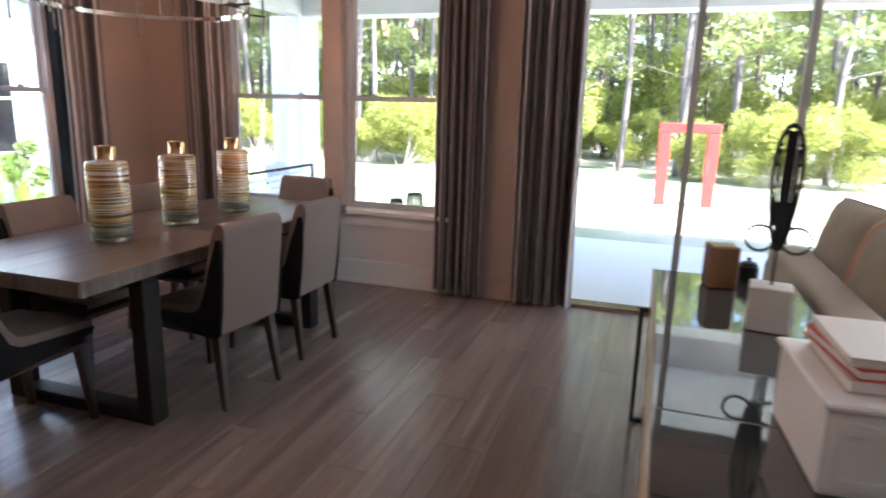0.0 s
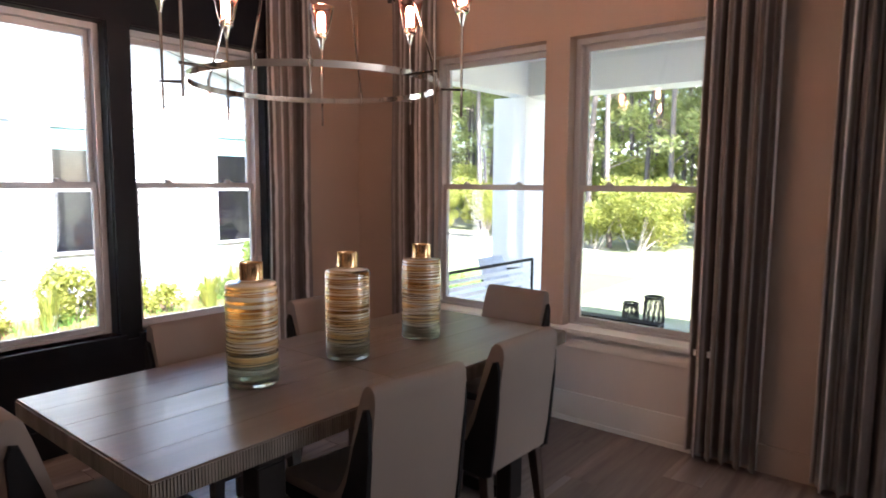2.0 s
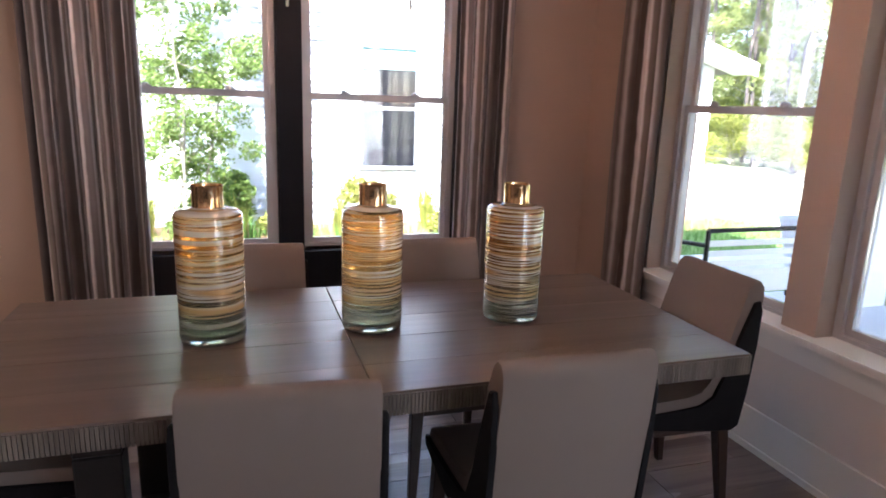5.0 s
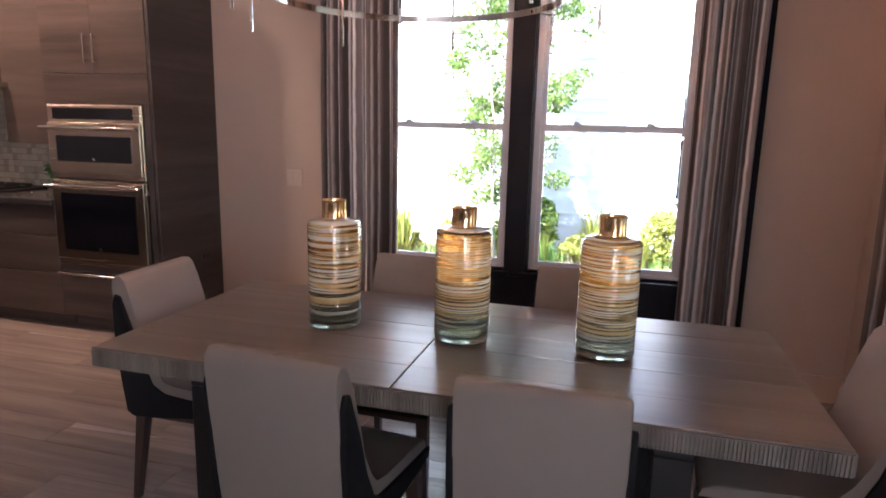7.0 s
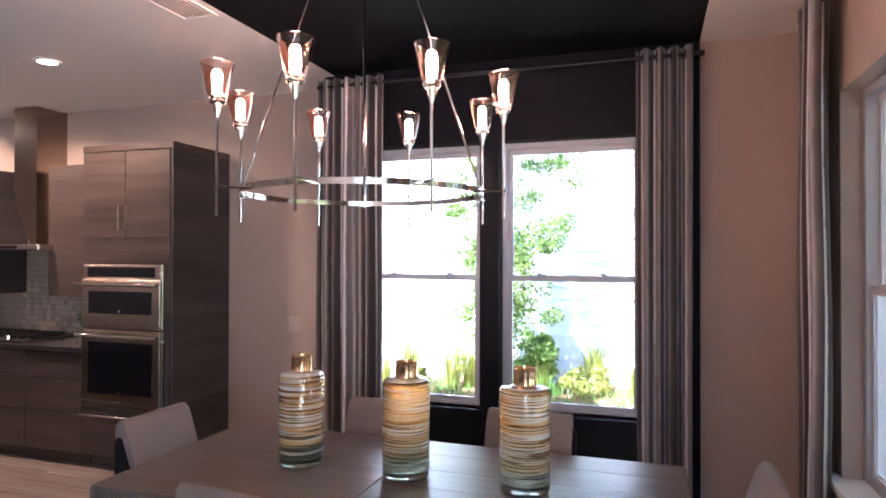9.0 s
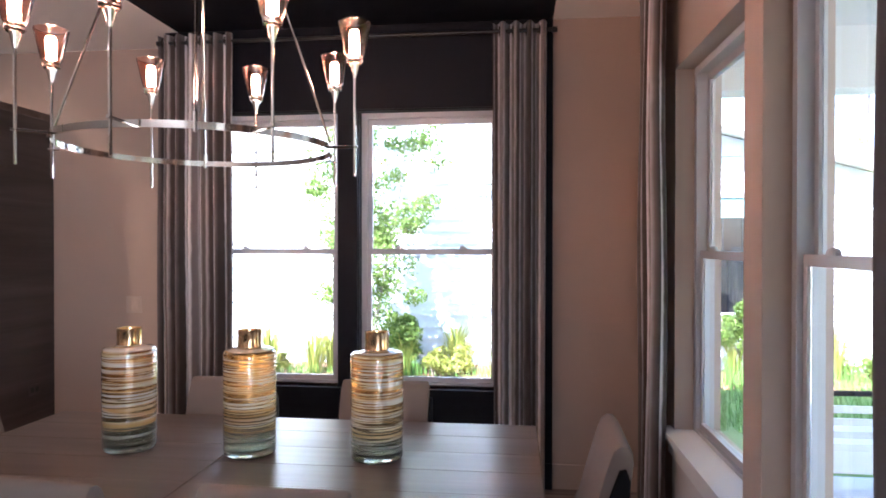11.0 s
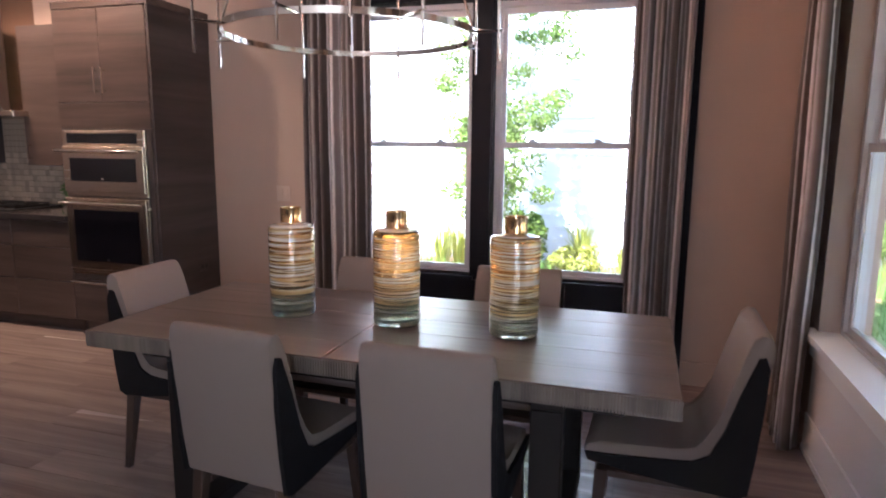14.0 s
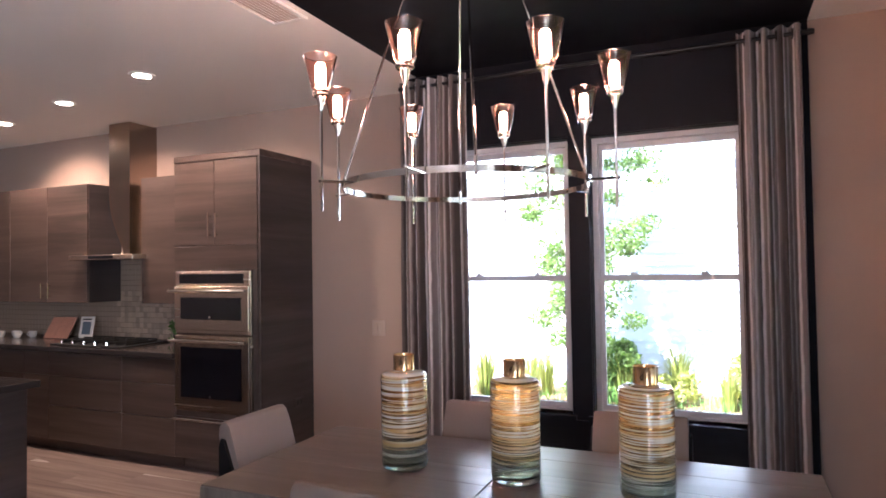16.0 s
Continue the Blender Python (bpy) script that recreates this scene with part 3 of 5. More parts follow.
def dining_chair(m, label):
    ch = thing("dining_chair", label, "chair", m, "chairs round the dining table")
    part("upholstery", prism(SHELL, -0.198, 0.198, 0.012), M_FABRIC, ch, "pale grey woven upholstery", smooth=50)
    for s in (-1, 1):
        part("side_panel", prism(SIDE, s * 0.196, s * 0.213, 0.004, 1), M_DARKFAB, ch, "black leather side panel", smooth=30)
    part("seat_frame", block(-0.19, 0.19, -0.20, 0.22, 0.345, 0.372, 0.004), M_LEG, ch)
    for x, y0, y1 in ((-0.175, -0.20, -0.245), (0.175, -0.20, -0.245), (-0.175, 0.20, 0.225), (0.175, 0.20, 0.225)):
        leg = bmesh.new()
        sx = 1 if x > 0 else -1
        t0, t1 = 0.023, 0.014
        top = [leg.verts.new((x + dx * t0, y0 + dy * t0, 0.372)) for dx, dy in ((-1, -1), (1, -1), (1, 1), (-1, 1))]
        low = [leg.verts.new((x + sx * 0.018 + dx * t1, y1 + dy * t1, 0.0)) for dx, dy in ((-1, -1), (1, -1), (1, 1), (-1, 1))]
        leg.faces.new(top)
        leg.faces.new(list(reversed(low)))
        for i in range(4):
            leg.faces.new((top[i], low[i], low[(i + 1) % 4], top[(i + 1) % 4]))
        bmesh.ops.bevel(leg, geom=list(leg.edges), offset=0.003, segments=1, affect='EDGES')
        part("leg", leg, M_LEG, ch)
    return ch


chair = dining_chair(pose(0.322, -0.455, 0, 0, 0, -1), "pale grey upholstered dining chair with black sides, pushed under the table")
for m in (pose(-0.318, -0.465, 0, 0, 0, -6), pose(0.345, 0.30, 0, 0, 0, 180), pose(-0.38, 0.30, 0, 0, 0, 179), pose(-1.04, 0.0, 0, 0, 0, -90), pose(1.0, -0.07, 0, 0, 0, 88)):
    copy_thing(chair, m)


# ---- vases ----
def vase(m, label):
    v = thing("vase", label, "vase", m, "three vases on the table")
    part("body", lathe(((0.0, 0.0), (0.082, 0.0), (0.090, 0.006), (0.093, 0.02), (0.093, 0.356), (0.0915, 0.366), (0.086, 0.374), (0.076, 0.378), (0.050, 0.381), (0.044, 0.386),
                        (0.040, 0.386), (0.040, 0.377), (0.074, 0.371), (0.083, 0.366), (0.087, 0.354), (0.087, 0.034), (0.078, 0.024), (0.0, 0.022)), 48), M_VASE, v, "streaked gold and white glass", smooth=40)
    part("neck", lathe(((0.0425, 0.386), (0.042, 0.394), (0.042, 0.440), (0.0435, 0.446), (0.0405, 0.447), (0.039, 0.441), (0.039, 0.387)), 32), M_NECK, v, "amber gilded glass neck", smooth=40)
    return v


jar = vase(pose(-0.03, -0.057, TT + 0.001), "tall cylindrical glass vase with gold and white brushed rings")
copy_thing(jar, pose(-0.495, -0.057, TT + 0.001, 0, 0, 70))
copy_thing(jar, pose(0.44, -0.057, TT + 0.001, 0, 0, 200))

# ---- chandelier ----
CX, CY, RZ = -0.20, -0.084, 1.858
lamp = thing("chandelier", "round polished nickel ring chandelier with eight lit glass cups", "chandelier", pose(CX, CY, 0, 0, 0, 25.4))
RR, RS = 0.468, 0.560
part("ring", lathe(((RR - 0.005, RZ - 0.011), (RR + 0.005, RZ - 0.011), (RR + 0.005, RZ + 0.011), (RR - 0.005, RZ + 0.011), (RR - 0.005, RZ - 0.011)), 96), M_NICKEL, lamp, smooth=30)
part("canopy", lathe(((0.0, H - 0.030), (0.15, H - 0.030), (0.16, H - 0.022), (0.16, H - 0.001), (0.0, H - 0.001)), 40), M_NICKEL, lamp, smooth=40)
for k in range(4):
    a = math.pi / 2 * k
    c, s = math.cos(a), math.sin(a)
    rod_bm = tube(bmesh.new(), (RR * c, RR * s, RZ + 0.03), (0.135 * c, 0.135 * s, H - 0.02), 0.0048, seg=8)
    tube(rod_bm, (RR * c, RR * s, RZ - 0.02), (RR * c, RR * s, RZ + 0.04), 0.007, seg=8)
    part("hanger", rod_bm, M_NICKEL, lamp, smooth=True)
for k in range(8):
    a = math.pi / 4 * k + math.pi / 8
    c, s = math.cos(a), math.sin(a)
    x, y = RS * c, RS * s
    arm = part("arm", tube(bmesh.new(), ((RR - 0.01) * c, (RR - 0.01) * s, RZ), (x + 0.012 * c, y + 0.012 * s, RZ), 0.005, seg=8), M_NICKEL, lamp, smooth=True)
    st = tube(bmesh.new(), (x, y, RZ - 0.105), (x, y, RZ + 0.265), 0.0052, seg=8)
    tube(st, (x, y, RZ + 0.245), (x, y, RZ + 0.293), 0.006, 0.017, 12)
    part("candle_stem", st, M_NICKEL, lamp, smooth=True)
    cup = part("glass_cup", lathe(((0.0, RZ + 0.293), (0.024, RZ + 0.293), (0.030, RZ + 0.300), (0.029, RZ + 0.317), (0.035, RZ + 0.327), (0.059, RZ + 0.437), (0.055, RZ + 0.439), (0.031, RZ + 0.329), (0.024, RZ + 0.315), (0.0, RZ + 0.313)), 20, at=(x, y, 0)), M_CUP, lamp, "clear flared glass with the bulbs' pink glow as tint", smooth=40)
    cup.visible_shadow = False
    part("bulb", lathe(((0.0, RZ + 0.325), (0.017, RZ + 0.327), (0.018, RZ + 0.400), (0.012, RZ + 0.413), (0.0, RZ + 0.416)), 14, at=(x, y, 0)), M_BULB, cup, "warm frosted bulb", smooth=60)


# ---- kitchen ----
def handle(parent, x, y, z0, z1, vertical=True):
    bm = bmesh.new()
    if vertical:
        tube(bm, (x, y - 0.03, z0), (x, y - 0.03, z1), 0.005, seg=8)
        for z in (z0 + 0.02, z1 - 0.02):
            tube(bm, (x, y - 0.03, z), (x, y, z), 0.004, seg=6)
    else:
        tube(bm, (z0, y - 0.03, x), (z1, y - 0.03, x), 0.005, seg=8)
        for z in (z0 + 0.02, z1 - 0.02):
            tube(bm, (z, y - 0.03, x), (z, y, x), 0.004, seg=6)
    return part("handle", bm, M_NICKEL, parent, "slim steel bar handle", smooth=True)


TX0, TX1, TH = -3.235, -2.39, 2.44
tower = thing("oven_tower", "tall grey-brown laminate cabinet holding two built-in ovens", "kitchen cabinet")
part("body", boxes(((TX0, TX1 - 0.022, KF + 0.022, KY, 0.10, TH - 0.05), (TX0 + 0.02, TX1 - 0.022, KF + 0.08, KY, 0.0, 0.10))), M_CAB, tower)
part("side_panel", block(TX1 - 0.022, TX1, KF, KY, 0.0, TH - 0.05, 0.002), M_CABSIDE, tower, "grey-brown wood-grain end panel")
part("top_trim", block(TX0 - 0.002, TX1 + 0.002, KF - 0.002, KY, TH - 0.05, TH, 0.003), M_CAB, tower)
mid = (TX0 + TX1 - 0.03) / 2
for a, b, hx in ((TX0 + 0.003, mid - 0.002, mid - 0.035), (mid + 0.002, TX1 - 0.03, mid + 0.035)):
    d = part("door", block(a, b, KF, KF + 0.02, 1.74, TH - 0.055, 0.002), M_CAB, tower)
    handle(d, hx, KF, 1.80, 1.98)
part("filler_panel", block(TX0 + 0.003, TX1 - 0.03, KF, KF + 0.02, 1.555, 1.735, 0.002), M_CAB, tower)
part("stile", block(TX1 - 0.075, TX1 - 0.03, KF, KF + 0.02, 0.43, 1.55, 0.002), M_CABSIDE, tower)
dr = part("drawer", block(TX0 + 0.003, TX1 - 0.03, KF, KF + 0.02, 0.11, 0.425, 0.002), M_CAB, tower)
OX0, OX1 = TX0 + 0.025, TX1 - 0.08


def oven(z0, z1, label, panel):
    o = thing("built_in_oven", label, "oven", group="ovens in the tower")
    part("front_frame", block(OX0, OX1, KF - 0.012, KF + 0.018, z0, z1, 0.003), M_STEEL, o)
    top = z1 - 0.004
    if panel:
        cp = part("control_panel", block(OX0 + 0.008, OX1 - 0.008, KF - 0.022, KF - 0.012, z1 - 0.105, z1 - 0.008, 0.002), M_STEEL, o)
        part("display", block(OX0 + 0.05, OX1 - 0.06, KF - 0.025, KF - 0.0225, z1 - 0.095, z1 - 0.022, 0.001), M_BLACKGLASS, cp)
        top = z1 - 0.115
    dr = part("oven_door", block(OX0 + 0.006, OX1 - 0.006, KF - 0.034, KF - 0.012, z0 + 0.03, top, 0.004), M_STEEL, o)
    part("door_glass", block(OX0 + 0.075, OX1 - 0.075, KF - 0.038, KF - 0.0345, z0 + 0.11, top - 0.085, 0.001), M_BLACKGLASS, dr, "dark oven glass")
    hb = tube(bmesh.new(), (OX0 + 0.0, KF - 0.085, top - 0.035), (OX1 - 0.0, KF - 0.085, top - 0.035), 0.0125, seg=14)
    for x in (OX0 + 0.05, OX1 - 0.05):
        tube(hb, (x, KF - 0.085, top - 0.035), (x, KF - 0.03, top - 0.035), 0.009, seg=8)
    part("door_handle", hb, M_NICKEL, dr, "polished tubular handle", smooth=True)
    part("badge", lathe(((0, 0.0), (0.012, 0.001), (0.012, 0.003), (0, 0.004)), 12), M_NICKEL, dr, at=pose((OX0 + OX1) / 2, KF - 0.038, z0 + 0.125, 90))


oven(1.068, 1.545, "stainless steel built-in microwave oven with black glass", True)
oven(0.475, 1.058, "stainless steel built-in wall oven with dark glass door", False)
part("warming_handle", tube(bmesh.new(), (OX0, KF - 0.04, 0.415), (OX1, KF - 0.04, 0.415), 0.010, seg=10), M_NICKEL, tower, smooth=True)

# base cabinets along the wall
edges_x = [-6.9, -5.95, -5.05, -4.72, -3.82, TX0]
for a, b in zip(edges_x, edges_x[1:]):
    cab = thing("base_cabinet", "grey-brown laminate base cabinet with drawers under the dark counter", "kitchen cabinet", group="base cabinets along the kitchen wall")
    part("body", boxes(((a, b, KF + 0.022, KY, 0.10, 0.868), (a, b, KF + 0.08, KY, 0.0, 0.10))), M_CAB, cab)
    zs = (0.105, 0.40, 0.66, 0.864) if b - a > 0.5 else (0.105, 0.66, 0.864)
    for z0, z1 in zip(zs, zs[1:]):
        d = part("drawer_front", block(a + 0.003, b - 0.003, KF, KF + 0.02, z0, z1 - 0.005, 0.002), M_CAB, cab)
counter = tagged(part("worktop", block(-6.9, TX0 - 0.002, KF - 0.03, KY, 0.87, 0.91, 0.004), M_STONE), "dark polished stone worktop along the kitchen wall", "worktop")
UF = KF + 0.28
for a, b, top in ((-6.9, -5.7, 2.36), (-5.7, -4.60, 2.36), (-3.92, TX0 - 0.002, 2.36)):
    cab = thing("wall_cabinet", "grey-brown laminate wall cabinet above the counter", "kitchen cabinet", group="wall cabinets above the counter")
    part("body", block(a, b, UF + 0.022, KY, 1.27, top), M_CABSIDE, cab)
    n = 2 if b - a > 0.7 else 1
    for k in range(n):
        x0, x1 = a + (b - a) * k / n, a + (b - a) * (k + 1) / n
        d = part("door", block(x0 + 0.003, x1 - 0.003, UF, UF + 0.02, 1.272, top - 0.002, 0.002), M_CAB, cab)
        handle(d, x1 - 0.05 if k == 0 and n == 2 else x0 + 0.05, UF, 1.31, 1.45)

# range hood: chimney that sweeps forward into a thin canopy
hood = thing("range_hood", "stainless steel chimney hood with a curved front over the cooktop", "range hood")
HX0, HX1 = -4.39, -4.13
sweep = bmesh.new()
curve_l = [(HX0, 2.89), (HX0, 2.20), (HX0 + 0.02, 2.08), (HX0 + 0.06, 1.97), (HX0 + 0.11, 1.87), (HX0 + 0.16, 1.77), (HX0 + 0.19, 1.70)]
loop_all = curve_l + [(HX1, 1.70), (HX1, 2.89)]
a = [sweep.verts.new((x, KY - 0.30, z)) for x, z in loop_all]
b = [sweep.verts.new((x, KY - 0.001, z)) for x, z in loop_all]
sweep.faces.new(a)
sweep.faces.new(list(reversed(b)))
for i in range(len(loop_all)):
    j = (i + 1) % len(loop_all)
    sweep.faces.new((a[i], b[i], b[j], a[j]))
part("chimney", sweep, M_STEEL_DARK_REFLECTION, hood, smooth=35)
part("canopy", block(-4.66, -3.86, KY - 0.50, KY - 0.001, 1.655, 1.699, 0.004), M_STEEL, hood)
part("control_strip", block(-4.40, -4.10, KY - 0.504, KY - 0.5005, 1.665, 1.69), M_BLACKGLASS, hood)

cook = thing("cooktop", "black gas cooktop with cast grates and steel knobs", "cooktop")
part("tray", block(-4.75, -3.87, KF + 0.03, KY - 0.10, 0.911, 0.925, 0.004), M_BLACK, cook)
for k in range(3):
    x0 = -4.71 + k * 0.275
    gr = bmesh.new()
    for q in range(4):
        box(gr, x0 + 0.01, x0 + 0.255, KF + 0.12 + q * 0.10, KF + 0.132 + q * 0.10, 0.945, 0.957)
    for q in range(3):
        box(gr, x0 + 0.01 + q * 0.116, x0 + 0.022 + q * 0.116, KF + 0.12, KF + 0.432, 0.9255, 0.9445)
    part("grate", gr, M_BLACK, cook)
for k in range(5):
    part("knob", lathe(((0, 0), (0.017, 0), (0.015, 0.03), (0, 0.032)), 12), M_NICKEL, cook, at=pose(-4.65 + k * 0.14, KF + 0.075, 0.9255))

card = thing("recipe_card", "white framed recipe card with blue-grey picture on the counter", "sign", pose(-4.85, KY - 0.20, 0.911, -12, 0, 12))
part("frame", block(-0.075, 0.075, 0, 0.012, 0, 0.22, 0.003), M_WHITE, card)
part("picture", block(-0.045, 0.045, -0.0015, -0.0002, 0.05, 0.17), surf("card_print", (0.10, 0.14, 0.19), 0.5, 0.3, 30), card)
part("heading", block(-0.05, 0.05, -0.0015, -0.0002, 0.185, 0.20), M_BLACK, card)
bookm = surf("cookbook_page", (0.62, 0.30, 0.20), 0.5, 0.45, 14, 0.02, 60)
cb = thing("cookbook", "open cookbook with reddish food pictures leaning on a stand", "book", pose(-5.25, KY - 0.22, 0.915, -32, 0, 6))
for s in (-1, 1):
    part("page_block", block(min(0, s * 0.15), max(0, s * 0.15), 0, 0.016, 0, 0.23, 0.004), bookm, cb)
part("stand", block(-0.15, 0.15, 0.0165, 0.022, 0.0, 0.16, 0.002), M_BLACK, cb)
for k, (x, y) in enumerate(((-5.70, 1.70), (-5.83, 1.77), (-5.94, 1.69), (-5.60, 1.79))):
    cupm = thing("cup", "small white ceramic cup on the worktop", "cup", pose(x, y, 0.911, 0, 0, 70 * k), "cups on the worktop")
    part("bowl", lathe(((0, 0.0), (0.022, 0.0), (0.034, 0.02), (0.04, 0.06), (0.037, 0.06), (0.031, 0.022), (0, 0.006)), 18), M_WHITE, cupm, smooth=40)
    hb = bmesh.new()
    pts = [Vector((0.037 + 0.018 * math.sin(q), 0, 0.034 + 0.016 * math.cos(q))) for q in (math.pi * i / 6 for i in range(7))]
    for p0, p1 in zip(pts, pts[1:]):
        tube(hb, p0, p1, 0.0035, seg=6)
    part("handle", hb, M_WHITE, cupm)

tiles = structure("backsplash", block(-6.9, TX0 - 0.002, KY - 0.006, KY - 0.001, 0.912, 1.69), M_GROUT, "small cream stone mosaic backsplash", "backsplash")
isl = thing("kitchen_island", "grey-brown laminate kitchen island with dark stone top", "kitchen island")
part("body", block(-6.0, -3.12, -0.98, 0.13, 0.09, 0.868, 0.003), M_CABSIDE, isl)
part("plinth", block(-5.95, -3.18, -0.93, 0.08, 0.0, 0.089), M_BLACK, isl)
part("worktop", block(-6.04, -3.07, -1.03, 0.18, 0.869, 0.91, 0.004), M_STONE, isl, "dark polished stone top")

for k, (x, y) in enumerate(((-2.92, 0.78), (-4.06, 1.03), (-5.18, 1.25))):
    dl = thing("downlight", "round recessed ceiling downlight glowing warm white", "ceiling light", pose(x, y, 0), "recessed kitchen downlights")
    part("trim_ring", lathe(((0.055, H - 0.001), (0.085, H - 0.001), (0.085, H - 0.006), (0.06, H - 0.010), (0.055, H - 0.001)), 28), M_WHITE, dl, smooth=40)
    part("lens", lathe(((0.0, H - 0.004), (0.0545, H - 0.004), (0.0545, H - 0.001), (0.0, H - 0.001)), 24), M_CAN, dl, "glowing lens")
    ld = bpy.data.lights.new("downlight_beam", 'SPOT')
    ld.energy, ld.color, ld.spot_size, ld.spot_blend, ld.shadow_soft_size = 15.5, (1.0, 0.64, 0.40), radians(110), 0.8, 0.05
    lo = new("downlight_beam", ld)
    lo.matrix_basis = pose(x, y, H - 0.02, 28, 0, 0)

vent = thing("ceiling_vent", "white louvred ceiling air vent", "vent", pose(-1.42, 0.25, H, 0, 0, 0))
part("frame", boxes(((-0.11, -0.09, -0.20, 0.20, -0.012, -0.001), (0.09, 0.11, -0.20, 0.20, -0.012, -0.001), (-0.09, 0.09, -0.20, -0.18, -0.012, -0.001), (-0.09, 0.09, 0.18, 0.20, -0.012, -0.001))), M_WHITE, vent)
part("backing", block(-0.09, 0.09, -0.18, 0.18, -0.003, -0.001), M_PLATE, vent)
for k in range(8):
    part("slat", block(-0.009, 0.009, -0.179, 0.179, -0.001, 0.001), M_WHITE, vent, at=pose(-0.077 + k * 0.022, 0, -0.008, 0, 35, 0))
sw = thing("light_switch", "cream double light switch plate on the kitchen wall", "light switch", pose(-1.77, KY, 1.08))
part("plate", block(-0.06, 0.06, -0.006, -0.0005, -0.06, 0.06, 0.002), M_PLATE, sw)
for x in (-0.024, 0.024):
    part("rocker", block(x - 0.016, x + 0.016, -0.010, -0.0065, -0.034, 0.034, 0.002), M_PLATE, sw)

outlet = thing("wall_outlet", "small dark outlet plate on the cabinet's end panel", "outlet", pose(TX1, 1.79, 0.50, 0, 0, 90))
part("plate", block(-0.055, 0.055, -0.006, -0.0005, -0.035, 0.035, 0.002), M_CABSIDE, outlet)
for x in (-0.022, 0.022):
    part("socket", block(x - 0.014, x + 0.014, -0.008, -0.0062, -0.018, 0.018, 0.001), M_BLACK, outlet)
M_HERB = surf("herb_leaf", (0.07, 0.14, 0.03), 0.6, 0.35, 20)
herb = thing("potted_herb", "small green potted herb on the worktop", "plant", pose(-3.70, KY - 0.16, 0.911))
part("pot", lathe(((0, 0), (0.035, 0), (0.045, 0.08), (0.041, 0.08), (0.033, 0.01), (0, 0.01)), 18), M_BLACK, herb, smooth=40)
hv, hf = [], []
hr = np.random.default_rng(4)
for k in range(220):
    c0 = np.array((0, 0, 0.13)) + hr.normal(size=3) * np.array((0.03, 0.03, 0.035))
    u, w = hr.normal(size=3) * 0.012, hr.normal(size=3) * 0.008
    n = len(hv)
    hv += [tuple(c0 - u), tuple(c0 - w), tuple(c0 + u), tuple(c0 + w)]
    hf.append((n, n + 1, n + 2, n + 3))
hm = bpy.data.meshes.new("foliage")
hm.from_pydata(hv, [], hf)
hm.materials.append(M_HERB)
hob = new("foliage", hm)
hob.parent = herb

# ---- living room side: console, sofa ----
con = thing("console_table", "long console table with black metal frame, dark drawers and glass top", "console table")
C0, C1, D0, D1, CZ = -1.95, 0.08, -3.08, -2.54, 0.74
part("glass_top", block(C0, -1.342, D0, D1, CZ - 0.012, CZ, 0.003), M_TABLEGLASS, con, "dark mirror-like glass")
part("glass_top", block(-1.338, C1, D0, D1, CZ - 0.012, CZ, 0.003), M_TABLEGLASS, con, "dark mirror-like glass")
part("edge_strip", block(C0, C1, D1 + 0.001, D1 + 0.016, CZ - 0.03, CZ + 0.002, 0.002), timber("edge_oak", (0.30, 0.20, 0.11), (0.46, 0.33, 0.20), 0.4), con, "pale oak edge strip")
part("case", block(C0 + 0.02, C1 - 0.03, D0 + 0.02, D1 - 0.022, 0.30, CZ - 0.014, 0.003), M_DARKFAB, con)
for k in range(3):
    x0 = C0 + 0.025 + k * 0.635
    d = part("drawer", block(x0, x0 + 0.625, D1 - 0.021, D1 - 0.004, 0.31, CZ - 0.035, 0.002), M_DARKFAB, con)
    part("pull", block(x0 + 0.25, x0 + 0.375, D1 - 0.0035, D1 + 0.014, 0.53, 0.545, 0.002), M_STEEL, d)
for x in (C0 + 0.01, C1 - 0.02):
    part("leg_frame", boxes(((x, x + 0.02, D1 + 0.035, D1 + 0.055, 0.0, 0.56), (x, x + 0.02, D0, D0 + 0.02, 0.0, CZ - 0.014), (x, x + 0.02, D0 + 0.021, D1 + 0.034, 0.0, 0.02), (x, x + 0.02, D1 - 0.02, D1 + 0.034, 0.54, 0.56))), M_IRON, con)

wb = tagged(part("wood_block", block(-0.055, 0.055, -0.055, 0.055, 0, 0.17, 0.006), timber("walnut", (0.17, 0.075, 0.03), (0.36, 0.18, 0.08), 0.35, 'Z', 3.0), at=pose(-0.10, -2.78, CZ + 0.001, 0, 0, 12)), "tapered reddish-brown wooden block on the console", "ornament")
sc = thing("sculpture", "black openwork metal sculpture with two toothed rings on a stone plinth", "sculpture", pose(-0.60, -2.885, CZ + 0.001, 0, 0, 82))
part("plinth", block(-0.065, 0.065, -0.06, 0.06, 0, 0.15, 0.004), surf("plinth_stone", (0.62, 0.56, 0.50), 0.5, 0.15, 12, 0.1, 90), sc, "pale stone plinth")
sc.scale = (0.97, 0.97, 0.97)
part("spike", tube(bmesh.new(), (0, 0, 0.15), (0, 0, 0.30), 0.004, seg=8), M_IRON, sc)


